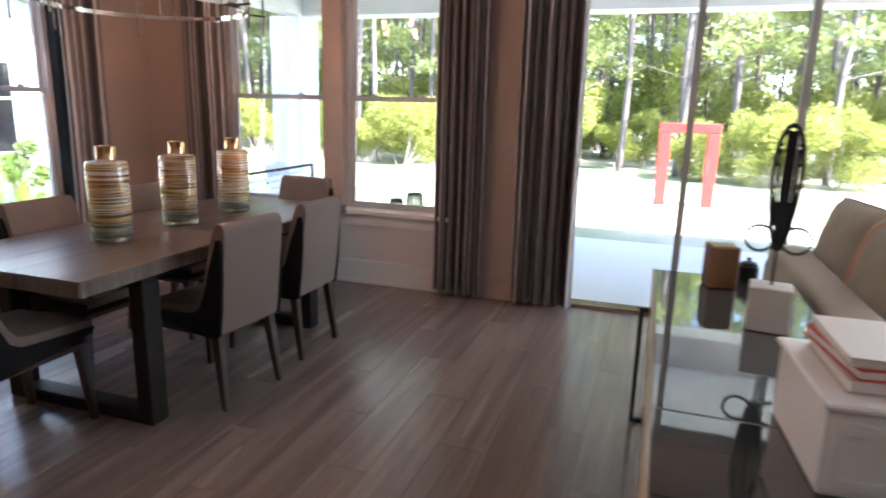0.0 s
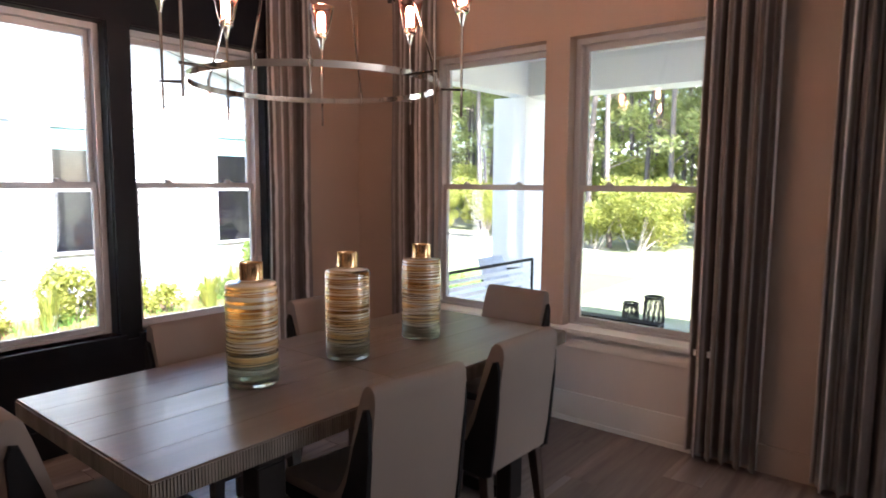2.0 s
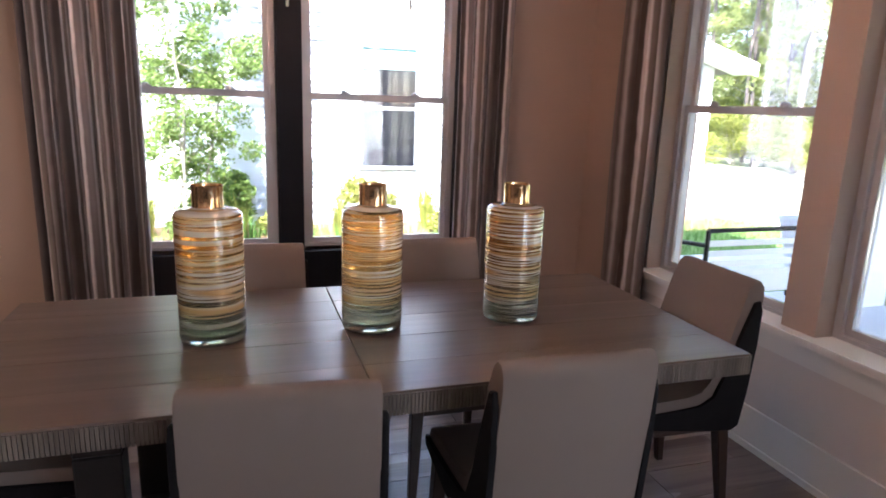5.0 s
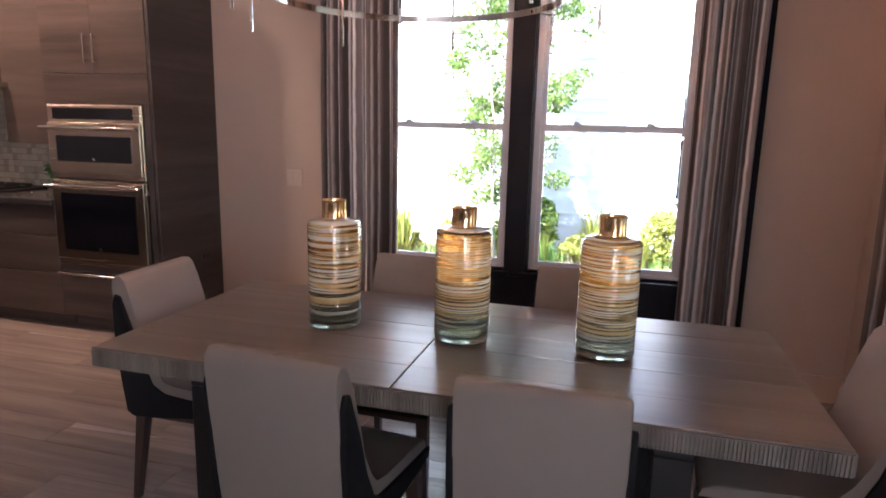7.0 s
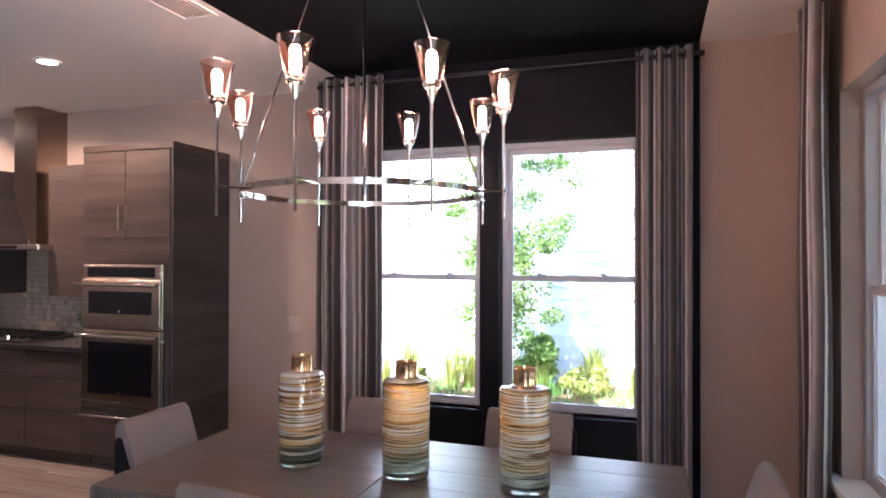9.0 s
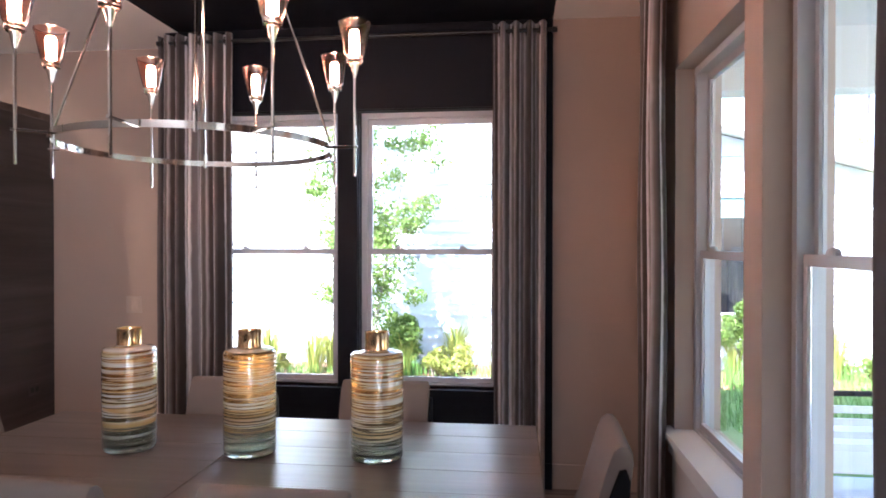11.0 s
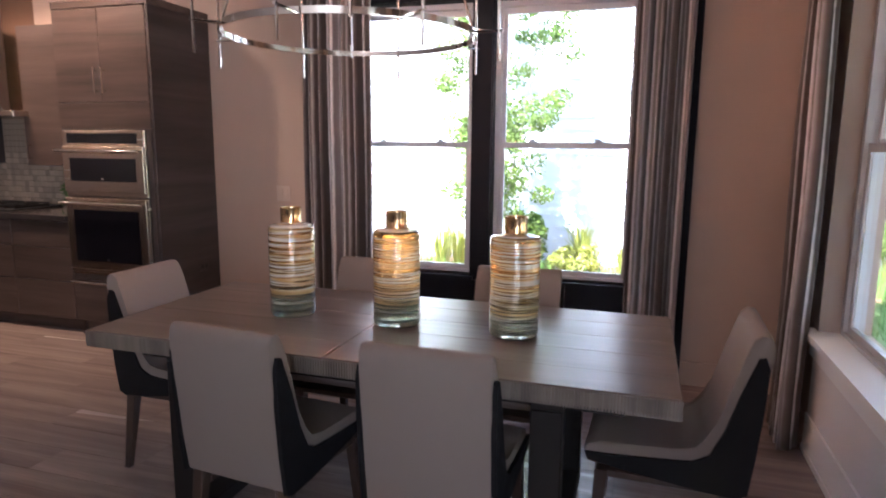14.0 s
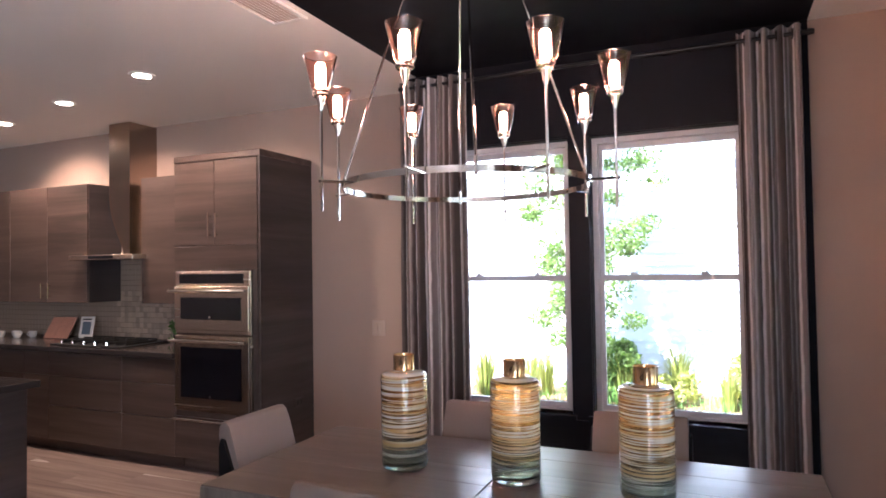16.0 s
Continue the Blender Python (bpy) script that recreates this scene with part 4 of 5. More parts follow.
def toothed(r, cx, cz, teeth=22):
    bm = bmesh.new()
    seg = teeth * 4
    inner, outer = [], []
    for i in range(seg):
        q = 2 * math.pi * i / seg
        ro = r * (1.10 if i % 4 < 2 else 0.99)
        for lst, rad in ((inner, r * 0.86), (outer, ro)):
            lst.append([bm.verts.new((cx + rad * math.cos(q), y, cz + rad * math.sin(q))) for y in (-0.006, 0.006)])
    for i in range(seg):
        j = (i + 1) % seg
        bm.faces.new((inner[i][0], inner[j][0], outer[j][0], outer[i][0]))
        bm.faces.new((outer[i][1], outer[j][1], inner[j][1], inner[i][1]))
        bm.faces.new((outer[i][0], outer[j][0], outer[j][1], outer[i][1]))
        bm.faces.new((inner[j][0], inner[i][0], inner[i][1], inner[j][1]))
    return bm


for s in (-1, 1):
    part("toothed_ring", toothed(0.045, s * 0.054, 0.305), M_BLACK, sc, "black sprocket ring")
loop = bmesh.new()
for o in (-0.018, 0.0, 0.018):
    pts = [Vector((0.040 * math.sin(q) * (1 - 0.25 * math.cos(q)), o, 0.475 - 0.20 * math.cos(q))) for q in (2 * math.pi * i / 30 for i in range(31))]
    for p0, p1 in zip(pts, pts[1:]):
        tube(loop, p0, p1, 0.007, seg=6)
for i in range(16):
    q = 2 * math.pi * i / 16
    tube(loop, (0.038 * math.sin(q), -0.02, 0.475 - 0.195 * math.cos(q)), (0.038 * math.sin(q), 0.02, 0.475 - 0.195 * math.cos(q)), 0.007, seg=6)
part("chain_loop", loop, M_BLACK, sc, "tall black chain loop")
part("core", boxes(((-0.016, 0.016, -0.012, 0.012, 0.27, 0.655), (-0.036, 0.036, -0.014, 0.014, 0.35, 0.43), (-0.03, -0.019, -0.012, 0.012, 0.42, 0.60), (0.019, 0.03, -0.012, 0.012, 0.42, 0.60))), M_BLACK, sc)
jarb = thing("candle_jar", "small black lidded jar on the console", "jar", pose(0.03, -2.90, CZ + 0.001))
part("jar", lathe(((0, 0), (0.038, 0), (0.042, 0.01), (0.042, 0.065), (0, 0.066)), 20), M_BLACK, jarb, smooth=40)
part("lid", lathe(((0, 0.0665), (0.036, 0.0665), (0.03, 0.08), (0.008, 0.084), (0.008, 0.10), (0, 0.102)), 16), M_BLACK, jarb, smooth=40)

chest = thing("white_box", "white painted panelled wooden box standing on the console", "box", pose(-1.42, -2.94, CZ + 0.001, 0, 0, 4))
part("carcass", block(-0.17, 0.17, -0.12, 0.12, 0, 0.17, 0.004), M_TRIM, chest)
part("panel_moulding", boxes(((-0.18, -0.171, -0.11, 0.11, 0.02, 0.04), (-0.18, -0.171, -0.11, 0.11, 0.13, 0.15), (-0.18, -0.171, -0.11, -0.09, 0.04, 0.13), (-0.18, -0.171, 0.09, 0.11, 0.04, 0.13))), M_TRIM, chest)
part("lid", block(-0.18, 0.18, -0.13, 0.13, 0.171, 0.185, 0.004), M_TRIM, chest)
for k, (cc, dz, h, rot) in enumerate((((0.62, 0.55, 0.48), 0.0, 0.028, 4), ((0.60, 0.07, 0.05), 0.0285, 0.022, 9), ((0.70, 0.64, 0.58), 0.051, 0.018, 2))):
    bk = thing("book", ("cream", "red", "pale beige")[k] + " hardback book lying on the white box", "book", pose(-1.41, -2.95, CZ + 0.187 + dz, 0, 0, rot), "stack of books")
    part("cover", boxes(((-0.13, 0.13, -0.09, 0.09, 0, 0.003), (-0.13, 0.13, -0.09, 0.09, h - 0.003, h), (-0.13, 0.13, -0.09, -0.087, 0.003, h - 0.003))), surf("book_cover", cc, 0.5, 0.1, 20), bk)
    part("page_block", block(-0.126, 0.126, -0.087, 0.086, 0.0031, h - 0.0031), M_TRIM, bk)

M_SOFA = surf("sofa_linen", (0.36, 0.31, 0.25), 0.9, 0.07, 5, 0.25, 420)
sofa = thing("sofa", "pale beige upholstered sofa standing behind the console", "sofa")
part("base", block(-1.1, 1.0, -4.07, -3.14, 0.12, 0.42, 0.03, 2), M_SOFA, sofa, smooth=40)
part("backrest", block(-1.1, 1.0, -3.32, -3.12, 0.421, 0.74, 0.05, 3), M_SOFA, sofa, smooth=40)
for a in (-1.28, 1.005):
    part("armrest", block(a, a + 0.175, -4.07, -3.14, 0.12, 0.62, 0.04, 3), M_SOFA, sofa, smooth=40)
for x in (-1.09, -0.06):
    part("seat_cushion", block(x, x + 1.02, -4.06, -3.325, 0.422, 0.56, 0.05, 3), M_SOFA, sofa, smooth=40)
for x in (-1.2, 1.1):
    for y in (-3.97, -3.22):
        part("leg", tube(bmesh.new(), (x, y, 0.0), (x, y, 0.12), 0.02, 0.028, 8), M_LEG, sofa)


def pillow(m, mat, label, w=0.5, h=0.46, d=0.09, strap=None):
    bm = bmesh.new()
    n = 10
    g = []
    for s in (1, -1):
        g.append([[bm.verts.new(((i / n - 0.5) * w * (1 - 0.06 * (1 - (2 * j / n - 1) ** 2)), s * d * (max(0, 1 - (2 * i / n - 1) ** 4) * max(0, 1 - (2 * j / n - 1) ** 4)) ** 0.5 * (1 + 0.10 * math.sin(1.9 * i + 0.8 * j) * math.sin(1.1 * j - 0.6 * i)), (j / n) * h)) for j in range(n + 1)] for i in range(n + 1)])
    for side in g:
        for i in range(n):
            for j in range(n):
                bm.faces.new((side[i][j], side[i + 1][j], side[i + 1][j + 1], side[i][j + 1]))
    bmesh.ops.remove_doubles(bm, verts=bm.verts, dist=1e-4)
    ob = tagged(part("throw_pillow", bm, mat, smooth=60, at=m), label, "pillow", "pillows on the sofa")
    edge = bmesh.new()
    rim = [((i / n - 0.5) * w, 0.0) for i in range(n)] + [(0.5 * w * (1 - 0.06 * (1 - (2 * j / n - 1) ** 2)), j / n * h) for j in range(n)]
    rim += [((0.5 - i / n) * w, h) for i in range(n)] + [(-0.5 * w * (1 - 0.06 * (1 - (2 * j / n - 1) ** 2)), (1 - j / n) * h) for j in range(n)]
    for (xa, za), (xb, zb) in zip(rim, rim[1:] + rim[:1]):
        tube(edge, (xa, 0, za), (xb, 0, zb), 0.006, seg=6)
    part("piping", edge, mat, ob, smooth=60)
    if strap:
        st = bmesh.new()
        prof = [(s * (d * max(0.0, 1 - (2 * j / n - 1) ** 4) ** 0.5 * 1.12 + 0.004), j / n * h) for s, js in ((1, range(n + 1)), (-1, range(n, -1, -1))) for j in js]
        ring = [[st.verts.new((x, y, z * 1.01 - 0.002)) for x in (0.06, 0.10)] for y, z in prof]
        for a, b in zip(ring, ring[1:] + ring[:1]):
            st.faces.new((a[0], a[1], b[1], b[0]))
        part("strap", st, strap, ob, "rust orange leather strap", smooth=60)
    return ob


M_RUST = surf("rust_leather", (0.45, 0.13, 0.05), 0.6, 0.1, 8, 0.2, 300)
pillow(pose(0.10, -3.36, 0.565, 14, 0, 0), M_SOFA, "plump beige linen throw pillow with a rust orange strap", strap=M_RUST)
pillow(pose(0.70, -3.37, 0.565, 14, 0, 8), M_SOFA, "plump beige linen throw pillow leaning on the sofa back")
pillow(pose(0.38, -3.52, 0.562, 16, 0, -6), M_RUST, "rust orange throw pillow on the sofa", 0.42, 0.40, 0.07)


# ---- outdoors ----
def lawn(name, pale, green):
    m, nt, p = nodes_of(name)
    tc = nt.nodes.new("ShaderNodeTexCoord")
    n1 = put(nt, "ShaderNodeTexNoise", Scale=0.16, Detail=4.0, Roughness=0.6)
    n2 = put(nt, "ShaderNodeTexNoise", Scale=14.0, Detail=5.0)
    for n in (n1, n2):
        nt.links.new(tc.outputs["Object"], n.inputs["Vector"])
    ramp = nt.nodes.new("ShaderNodeValToRGB")
    ramp.color_ramp.elements[0].position, ramp.color_ramp.elements[1].position = 0.47, 0.56
    nt.links.new(n1.outputs["Fac"], ramp.inputs[0])
    c = mixed(nt, ramp.outputs[0], green, pale)
    c = mixed(nt, n2.outputs["Fac"], c, spread(pale, 0.6))
    nt.links.new(c, p.inputs["Base Color"])
    p.inputs["Roughness"].default_value = 0.95
    b = put(nt, "ShaderNodeBump", Strength=0.5, Distance=0.03)
    nt.links.new(n2.outputs["Fac"], b.inputs["Height"])
    nt.links.new(b.outputs[0], p.inputs["Normal"])
    return m


# pale tone puts sun glare into the lawn and bounces more light indoors
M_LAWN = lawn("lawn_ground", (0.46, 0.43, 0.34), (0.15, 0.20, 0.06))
M_GRASS = surf("grass_blade", (0.10, 0.20, 0.035), 0.7, 0.4, 3, 0.0, 30)
M_MULCH = surf("mulch", (0.20, 0.10, 0.06), 0.95, 0.4, 9, 0.6, 60)
M_CONC = surf("patio_concrete", (0.52, 0.52, 0.54), 0.7, 0.08, 2, 0.1, 80)
M_STUCCO = surf("white_stucco", (0.76, 0.76, 0.76), 0.85, 0.04, 2, 0.15, 120)
M_SIDING = surf("white_siding", (0.60, 0.62, 0.66), 0.6, 0.04, 2, 0.05, 90)
M_ROOF = surf("roof_shingle", (0.16, 0.15, 0.15), 0.9, 0.2, 6, 0.3, 40)
M_BARK = surf("pine_bark", (0.115, 0.095, 0.085), 0.95, 0.35, 5, 0.8, 30, stretch=(1, 1, 0.25))
M_TRUNK = surf("grey_bark", (0.30, 0.26, 0.22), 0.9, 0.25, 8, 0.4, 40, stretch=(1, 1, 0.3))
M_RED = surf("red_paint", (0.34, 0.035, 0.028), 0.45, 0.08, 4, 0.05, 80)
M_AQUA = surf("aqua_blind", (0.20, 0.38, 0.38), 0.7, 0.06, 4, 0.02, 60)


def leafy(name, base, light):
    m, nt, p = nodes_of(name)
    geo = nt.nodes.new("ShaderNodeNewGeometry")
    c = mixed(nt, geo.outputs["Random Per Island"], base, light)
    nt.links.new(c, p.inputs["Base Color"])
    p.inputs["Roughness"].default_value = 0.55
    tr = nt.nodes.new("ShaderNodeBsdfTranslucent")
    nt.links.new(c, tr.inputs[0])
    mx = nt.nodes.new("ShaderNodeMixShader")
    mx.inputs[0].default_value = 0.55
    nt.links.new(p.outputs[0], mx.inputs[1])
    nt.links.new(tr.outputs[0], mx.inputs[2])
    nt.links.new(mx.outputs[0], nt.nodes["Material Output"].inputs[0])
    return m


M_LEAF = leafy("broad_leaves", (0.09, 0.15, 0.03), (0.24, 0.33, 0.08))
# base tones of these three raised: sunlight through the leaves is in the colour
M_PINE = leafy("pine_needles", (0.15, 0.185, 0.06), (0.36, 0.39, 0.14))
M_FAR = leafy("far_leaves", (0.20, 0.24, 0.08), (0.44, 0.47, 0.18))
M_BUSH = leafy("bush_leaves", (0.19, 0.225, 0.05), (0.43, 0.43, 0.11))


def leaf_mesh(name, clumps, size, mat, seed, aspect=2.0):
    """Many separate small leaves scattered in clumps (x, y, z, radius, count, flatten)."""
    rng = np.random.default_rng(seed)
    vs, fs = [], []
    for x, y, z, r, n, fl in clumps:
        d = rng.normal(size=(n, 3))
        d /= np.linalg.norm(d, axis=1, keepdims=True)
        pts = d * (r * rng.uniform(0.25, 1.0, size=(n, 1)) ** 0.6) * np.array((1, 1, fl)) + np.array((x, y, z))
        u = rng.normal(size=(n, 3))
        u /= np.linalg.norm(u, axis=1, keepdims=True)
        w = np.cross(u, rng.normal(size=(n, 3)))
        w /= np.linalg.norm(w, axis=1, keepdims=True)
        s = size * rng.uniform(0.6, 1.4, size=(n, 1))
        a, b = u * s * aspect * 0.5, w * s * 0.5
        quad = np.stack((pts - a, pts - b * 0.9, pts + a, pts + b * 0.9), axis=1)
        k = len(vs)
        vs.extend(quad.reshape(-1, 3).tolist())
        fs.extend([(k + 4 * i, k + 4 * i + 1, k + 4 * i + 2, k + 4 * i + 3) for i in range(n)])
    me = bpy.data.meshes.new(name)
    me.from_pydata(vs, [], fs)
    me.materials.append(mat)
    return me


GZ = -0.16
ground = structure("ground", block(-300, 300, -300, 300, GZ - 0.5, GZ), M_LAWN, "lawn with the sun's glare put into its pale colour", "ground")
structure("patio", block(EX + T, 4.55, -7.0, 2.2, GZ, -0.03), M_CONC, "shaded grey concrete patio", "patio")
structure("lanai_roof", boxes(((EX + T, 4.65, -7.2, 2.3, 2.78, 3.1), (4.15, 4.5, -7.0, 1.7, 2.42, 2.779), (EX + T, 4.149, 1.65, 1.85, 2.42, 2.779))), M_STUCCO, "white painted patio roof and beam", "roof")
# unseen slab added to block the sun; its eaves set the shadow's reach
structure("house_roof", boxes(((-7.8, EX + T, -7.6, NY + T + 0.2, H + 0.25, H + 0.35), (-7.8, -1.1, NY + T + 0.2, KY + T + 0.2, H + 0.25, H + 0.35))), M_STUCCO, "unseen plain white slab that keeps the sun out", "roof")
for y in (1.87, -6.6):
    structure("patio_column", block(4.12, 4.54, y - 0.21, y + 0.21, -0.03, 2.42, 0.01), M_STUCCO, "square white stuccoed patio column", "column")

# neighbour's house
NB = 6.4
nb = thing("neighbour_house", "white lap-sided neighbouring house with windows and eaves", "house")
def nb_top(x):
    return 3.05 - 0.28 * (abs(x + 2.0) - 5.3)


def gable(x0, x1, y0, y1, drop, thick):
    """A strip that follows the gable's slope from y0 to y1."""
    bm = bmesh.new()
    xs = (x0, -2.0, x1)
    sect = [[bm.verts.new((x, y, nb_top(x) + dz)) for x in xs] for y in (y0, y1) for dz in (drop, drop + thick)]
    for i in range(2):
        for p, q in ((0, 1), (1, 3), (3, 2), (2, 0)):
            bm.faces.new((sect[p][i], sect[p][i + 1], sect[q][i + 1], sect[q][i]))
    for i in (0, 2):
        bm.faces.new([sect[k][i] for k in (0, 1, 3, 2)])
    return bm


wall_bm = bmesh.new()
outline = ((-9.0, GZ), (6.6, GZ), (6.6, nb_top(6.6)), (-2.0, nb_top(-2.0)), (-9.0, nb_top(-9.0)))
front = [wall_bm.verts.new((x, NB + 0.03, z)) for x, z in outline]
back = [wall_bm.verts.new((x, NB + 6.0, z)) for x, z in outline]
wall_bm.faces.new(front)
wall_bm.faces.new(list(reversed(back)))
for i in range(5):
    wall_bm.faces.new((front[i], front[(i + 1) % 5], back[(i + 1) % 5], back[i]))
part("wall", wall_bm, M_SIDING, nb)
part("roof", gable(-9.6, 7.0, NB - 0.40, NB + 6.3, 0.05, 0.12), M_ROOF, nb)
part("fascia", gable(-9.6, 7.0, NB - 0.43, NB - 0.401, 0.0, 0.18), M_STUCCO, nb)
part("soffit", gable(-9.55, 6.95, NB - 0.399, NB + 0.028, 0.01, 0.03), M_STUCCO, nb)
laps = 19
for k in range(laps):
    z = GZ + 0.02 + k * 0.165
    part("lap_board", prism(((NB + 0.029, z), (NB - 0.004, z), (NB + 0.016, z + 0.167), (NB + 0.029, z + 0.167)), -9.0, min(6.58, 3.3 + (3.05 - z - 0.18) / 0.28)), M_SIDING, nb)


def nb_window(x0, x1, z0, z1):
    w = part("window", boxes(((x0 - 0.04, x0, NB - 0.05, NB + 0.028, z0 - 0.04, z1 + 0.04), (x1, x1 + 0.04, NB - 0.05, NB + 0.028, z0 - 0.04, z1 + 0.04), (x0, x1, NB - 0.05, NB + 0.028, z1, z1 + 0.04), (x0, x1, NB - 0.05, NB + 0.028, z0 - 0.04, z0), (x0, x1, NB - 0.03, NB + 0.028, (z0 + z1) / 2 - 0.02, (z0 + z1) / 2 + 0.02))), surf("grey_vinyl", (0.30, 0.31, 0.32), 0.5), nb)
    part("pane", block(x0, x1, NB - 0.022, NB - 0.014, z0, (z0 + z1) / 2 - 0.021), M_BLACKGLASS, w, "dark reflecting pane")
    part("pane", block(x0, x1, NB - 0.022, NB - 0.014, (z0 + z1) / 2 + 0.021, z1 - 0.26), M_BLACKGLASS, w, "dark reflecting pane")
    part("blind", block(x0, x1, NB - 0.024, NB - 0.014, z1 - 0.259, z1), M_AQUA, w, "aqua half-lowered blind")


nb_window(1.13, 1.84, 0.62, 2.12)
nb_window(3.30, 4.06, 0.62, 2.12)

# tall pines, bushes
def pine(m, seed, label):
    rng = random.Random(seed)
    tr = thing("pine_tree", label, "tree", m, "pines behind the lawn")
    h = 13.0
    trunk = bmesh.new()
    pts = [Vector((0.12 * math.sin(1.3 * k + seed), 0.12 * math.cos(1.1 * k + seed), h * k / 6)) for k in range(7)]
    for k in range(6):
        tube(trunk, pts[k], pts[k + 1], 0.085 * (1 - k / 12), 0.085 * (1 - (k + 1) / 12), 8)
    clumps = []
    for k in range(26):
        z = rng.uniform(2.4, h)
        a = rng.uniform(0, 6.28)
        reach = (1.0 + 1.5 * (1 - z / h)) * rng.uniform(0.5, 1.1)
        base = Vector((0, 0, z - 0.4))
        tip = Vector((reach * math.cos(a), reach * math.sin(a), z + 0.25))
        tube(trunk, base, tip, 0.015, 0.005, 5)
        clumps.append((tip.x, tip.y, tip.z, rng.uniform(0.35, 0.75), 120, 0.6))
    part("trunk", trunk, M_BARK, tr, smooth=60)
    crown = new("crown", leaf_mesh("crown", clumps, 0.042, M_PINE, seed, 5.0))
    crown.parent = tr
    return tr


pines = [pine(pose(14.0, -3.0, GZ), 1, "tall slim pine with sparse sunlit needles"), pine(pose(15.5, 2.0, GZ), 2, "tall slim pine with sparse sunlit needles"), pine(pose(16.2, -6.5, GZ), 3, "tall slim pine with sparse sunlit needles")]
rp = random.Random(11)
for k in range(135):
    x, y = rp.uniform(13.5, 27.0), -16 + 42 * (k + rp.random()) / 135
    q = copy_thing(pines[k % 3], pose(x, y, GZ, 0, 0, rp.uniform(0, 360)))
    q.scale = [rp.uniform(0.8, 1.15)] * 3


def bush(name, m, seed, label, r, h, mat, size, n, group):
    rng = random.Random(seed)
    clumps = [(rng.uniform(-r, r) * 0.7, rng.uniform(-r, r) * 0.7, rng.uniform(0.25, 0.8) * h, r * rng.uniform(0.3, 0.5), n // 9, 0.9) for _ in range(9)]
    clumps = [(x, y, max(z, q * 0.9), q, c, f) for x, y, z, q, c, f in clumps]
    b = thing(name, label, "bush", m, group)
    stems = bmesh.new()
    for x, y, z, q, c, f in clumps[:6]:
        tube(stems, (x * 0.2, y * 0.2, -0.02), (x, y, z), 0.018 * r + 0.004, 0.006, 5)
    part("woody_base", stems, M_TRUNK, b)
    ob = new("foliage", leaf_mesh("foliage", clumps, size, mat, seed, 1.9))
    ob.parent = b
    return b


wild = [bush("shrub", pose(12.6, 0.0, GZ), 21 + k, "bright yellow-green wild shrub at the wood's edge", 1.1, 1.9, M_BUSH, 0.042, 6300, "shrubs at the wood's edge") for k in range(3)]
wild[1].matrix_basis, wild[2].matrix_basis = pose(13.0, 4.0, GZ), pose(12.9, -5.0, GZ)
for k in range(84):
    x, y = rp.uniform(12.4, 21.0), -14 + 36 * (k + rp.random()) / 84
    q = copy_thing(wild[k % 3], pose(x, y, GZ, 0, 0, rp.uniform(0, 360)))
    s = rp.uniform(0.35, 0.85) * (1 + 0.13 * max(0, x - 13))
    q.scale = (s, s, s * rp.uniform(0.9, 1.6))
far = []
for k in range(900):
    y = rp.uniform(-34, 46)
    far.append((rp.uniform(27, 33), y, 0.3 + 9.5 * rp.random() ** 1.5, rp.uniform(0.8, 1.6), 150, 0.8))
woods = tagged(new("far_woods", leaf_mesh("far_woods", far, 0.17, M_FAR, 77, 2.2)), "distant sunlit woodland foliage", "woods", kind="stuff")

# garden strip between the houses
structure("mulch_bed", block(-6.5, 6.8, 5.3, NB + 0.02, GZ, GZ + 0.02), M_MULCH, "reddish mulch bed under the neighbour's wall", "flower bed")
tree = thing("small_tree", "slender multi-stemmed tree with small bright leaves", "tree", pose(-0.88, 5.15, GZ))
rt = random.Random(5)
stems = bmesh.new()
cl = []
for k in range(3):
    a = 2.1 * k + 0.3
    p0, r0 = Vector((0.03 * math.cos(a), 0.03 * math.sin(a), 0)), 0.024
    d = Vector((0.12 * math.cos(a), 0.12 * math.sin(a), 1))
    for s in range(9):
        p1 = p0 + d * rt.uniform(0.42, 0.62) + Vector((rt.uniform(-0.06, 0.06), rt.uniform(-0.06, 0.06), 0))
        tube(stems, p0, p1, r0, r0 * 0.82, 6)
        if s >= 1:
            for _ in range(6):
                b = rt.uniform(0, 6.28)
                w = rt.uniform(0.12, 0.44)
                tip = p1 + Vector((w * math.cos(b), w * math.sin(b), rt.uniform(-0.22, 0.3)))
                tube(stems, p1, tip, r0 * 0.4, 0.003, 4)
                cl.append((tip.x, tip.y, tip.z, rt.uniform(0.12, 0.26), 210, 0.8))
        p0, r0 = p1, r0 * 0.82
part("trunk", stems, M_TRUNK, tree, smooth=60)
ob = new("crown", leaf_mesh("crown", cl, 0.026, M_LEAF, 9, 1.8))
ob.parent = tree
low = [bush("garden_shrub", pose(-0.9, 5.8, GZ + 0.02), 41 + k, "low green garden shrub in the mulch bed", 0.30, 0.40, (M_LEAF, M_BUSH)[k % 2], 0.030, 1100, "shrubs along the neighbour's wall") for k in range(2)]
low[1].matrix_basis = pose(0.15, 5.75, GZ + 0.02)
for k in range(11):
    x = -5.0 + 1.0 * k + rp.uniform(-0.15, 0.15)
    q = copy_thing(low[k % 2], pose(x, rp.uniform(5.5, 6.0), GZ + 0.02, 0, 0, rp.uniform(0, 360)))
    s = rp.uniform(0.6, 1.0)
    q.scale = (s, s, s * rp.uniform(0.8, 1.2))
bush("garden_shrub", pose(1.05, 5.72, GZ + 0.02), 51, "round yellow-green shrub against the white siding", 0.42, 0.66, M_BUSH, 0.032, 2700, "shrubs along the neighbour's wall")
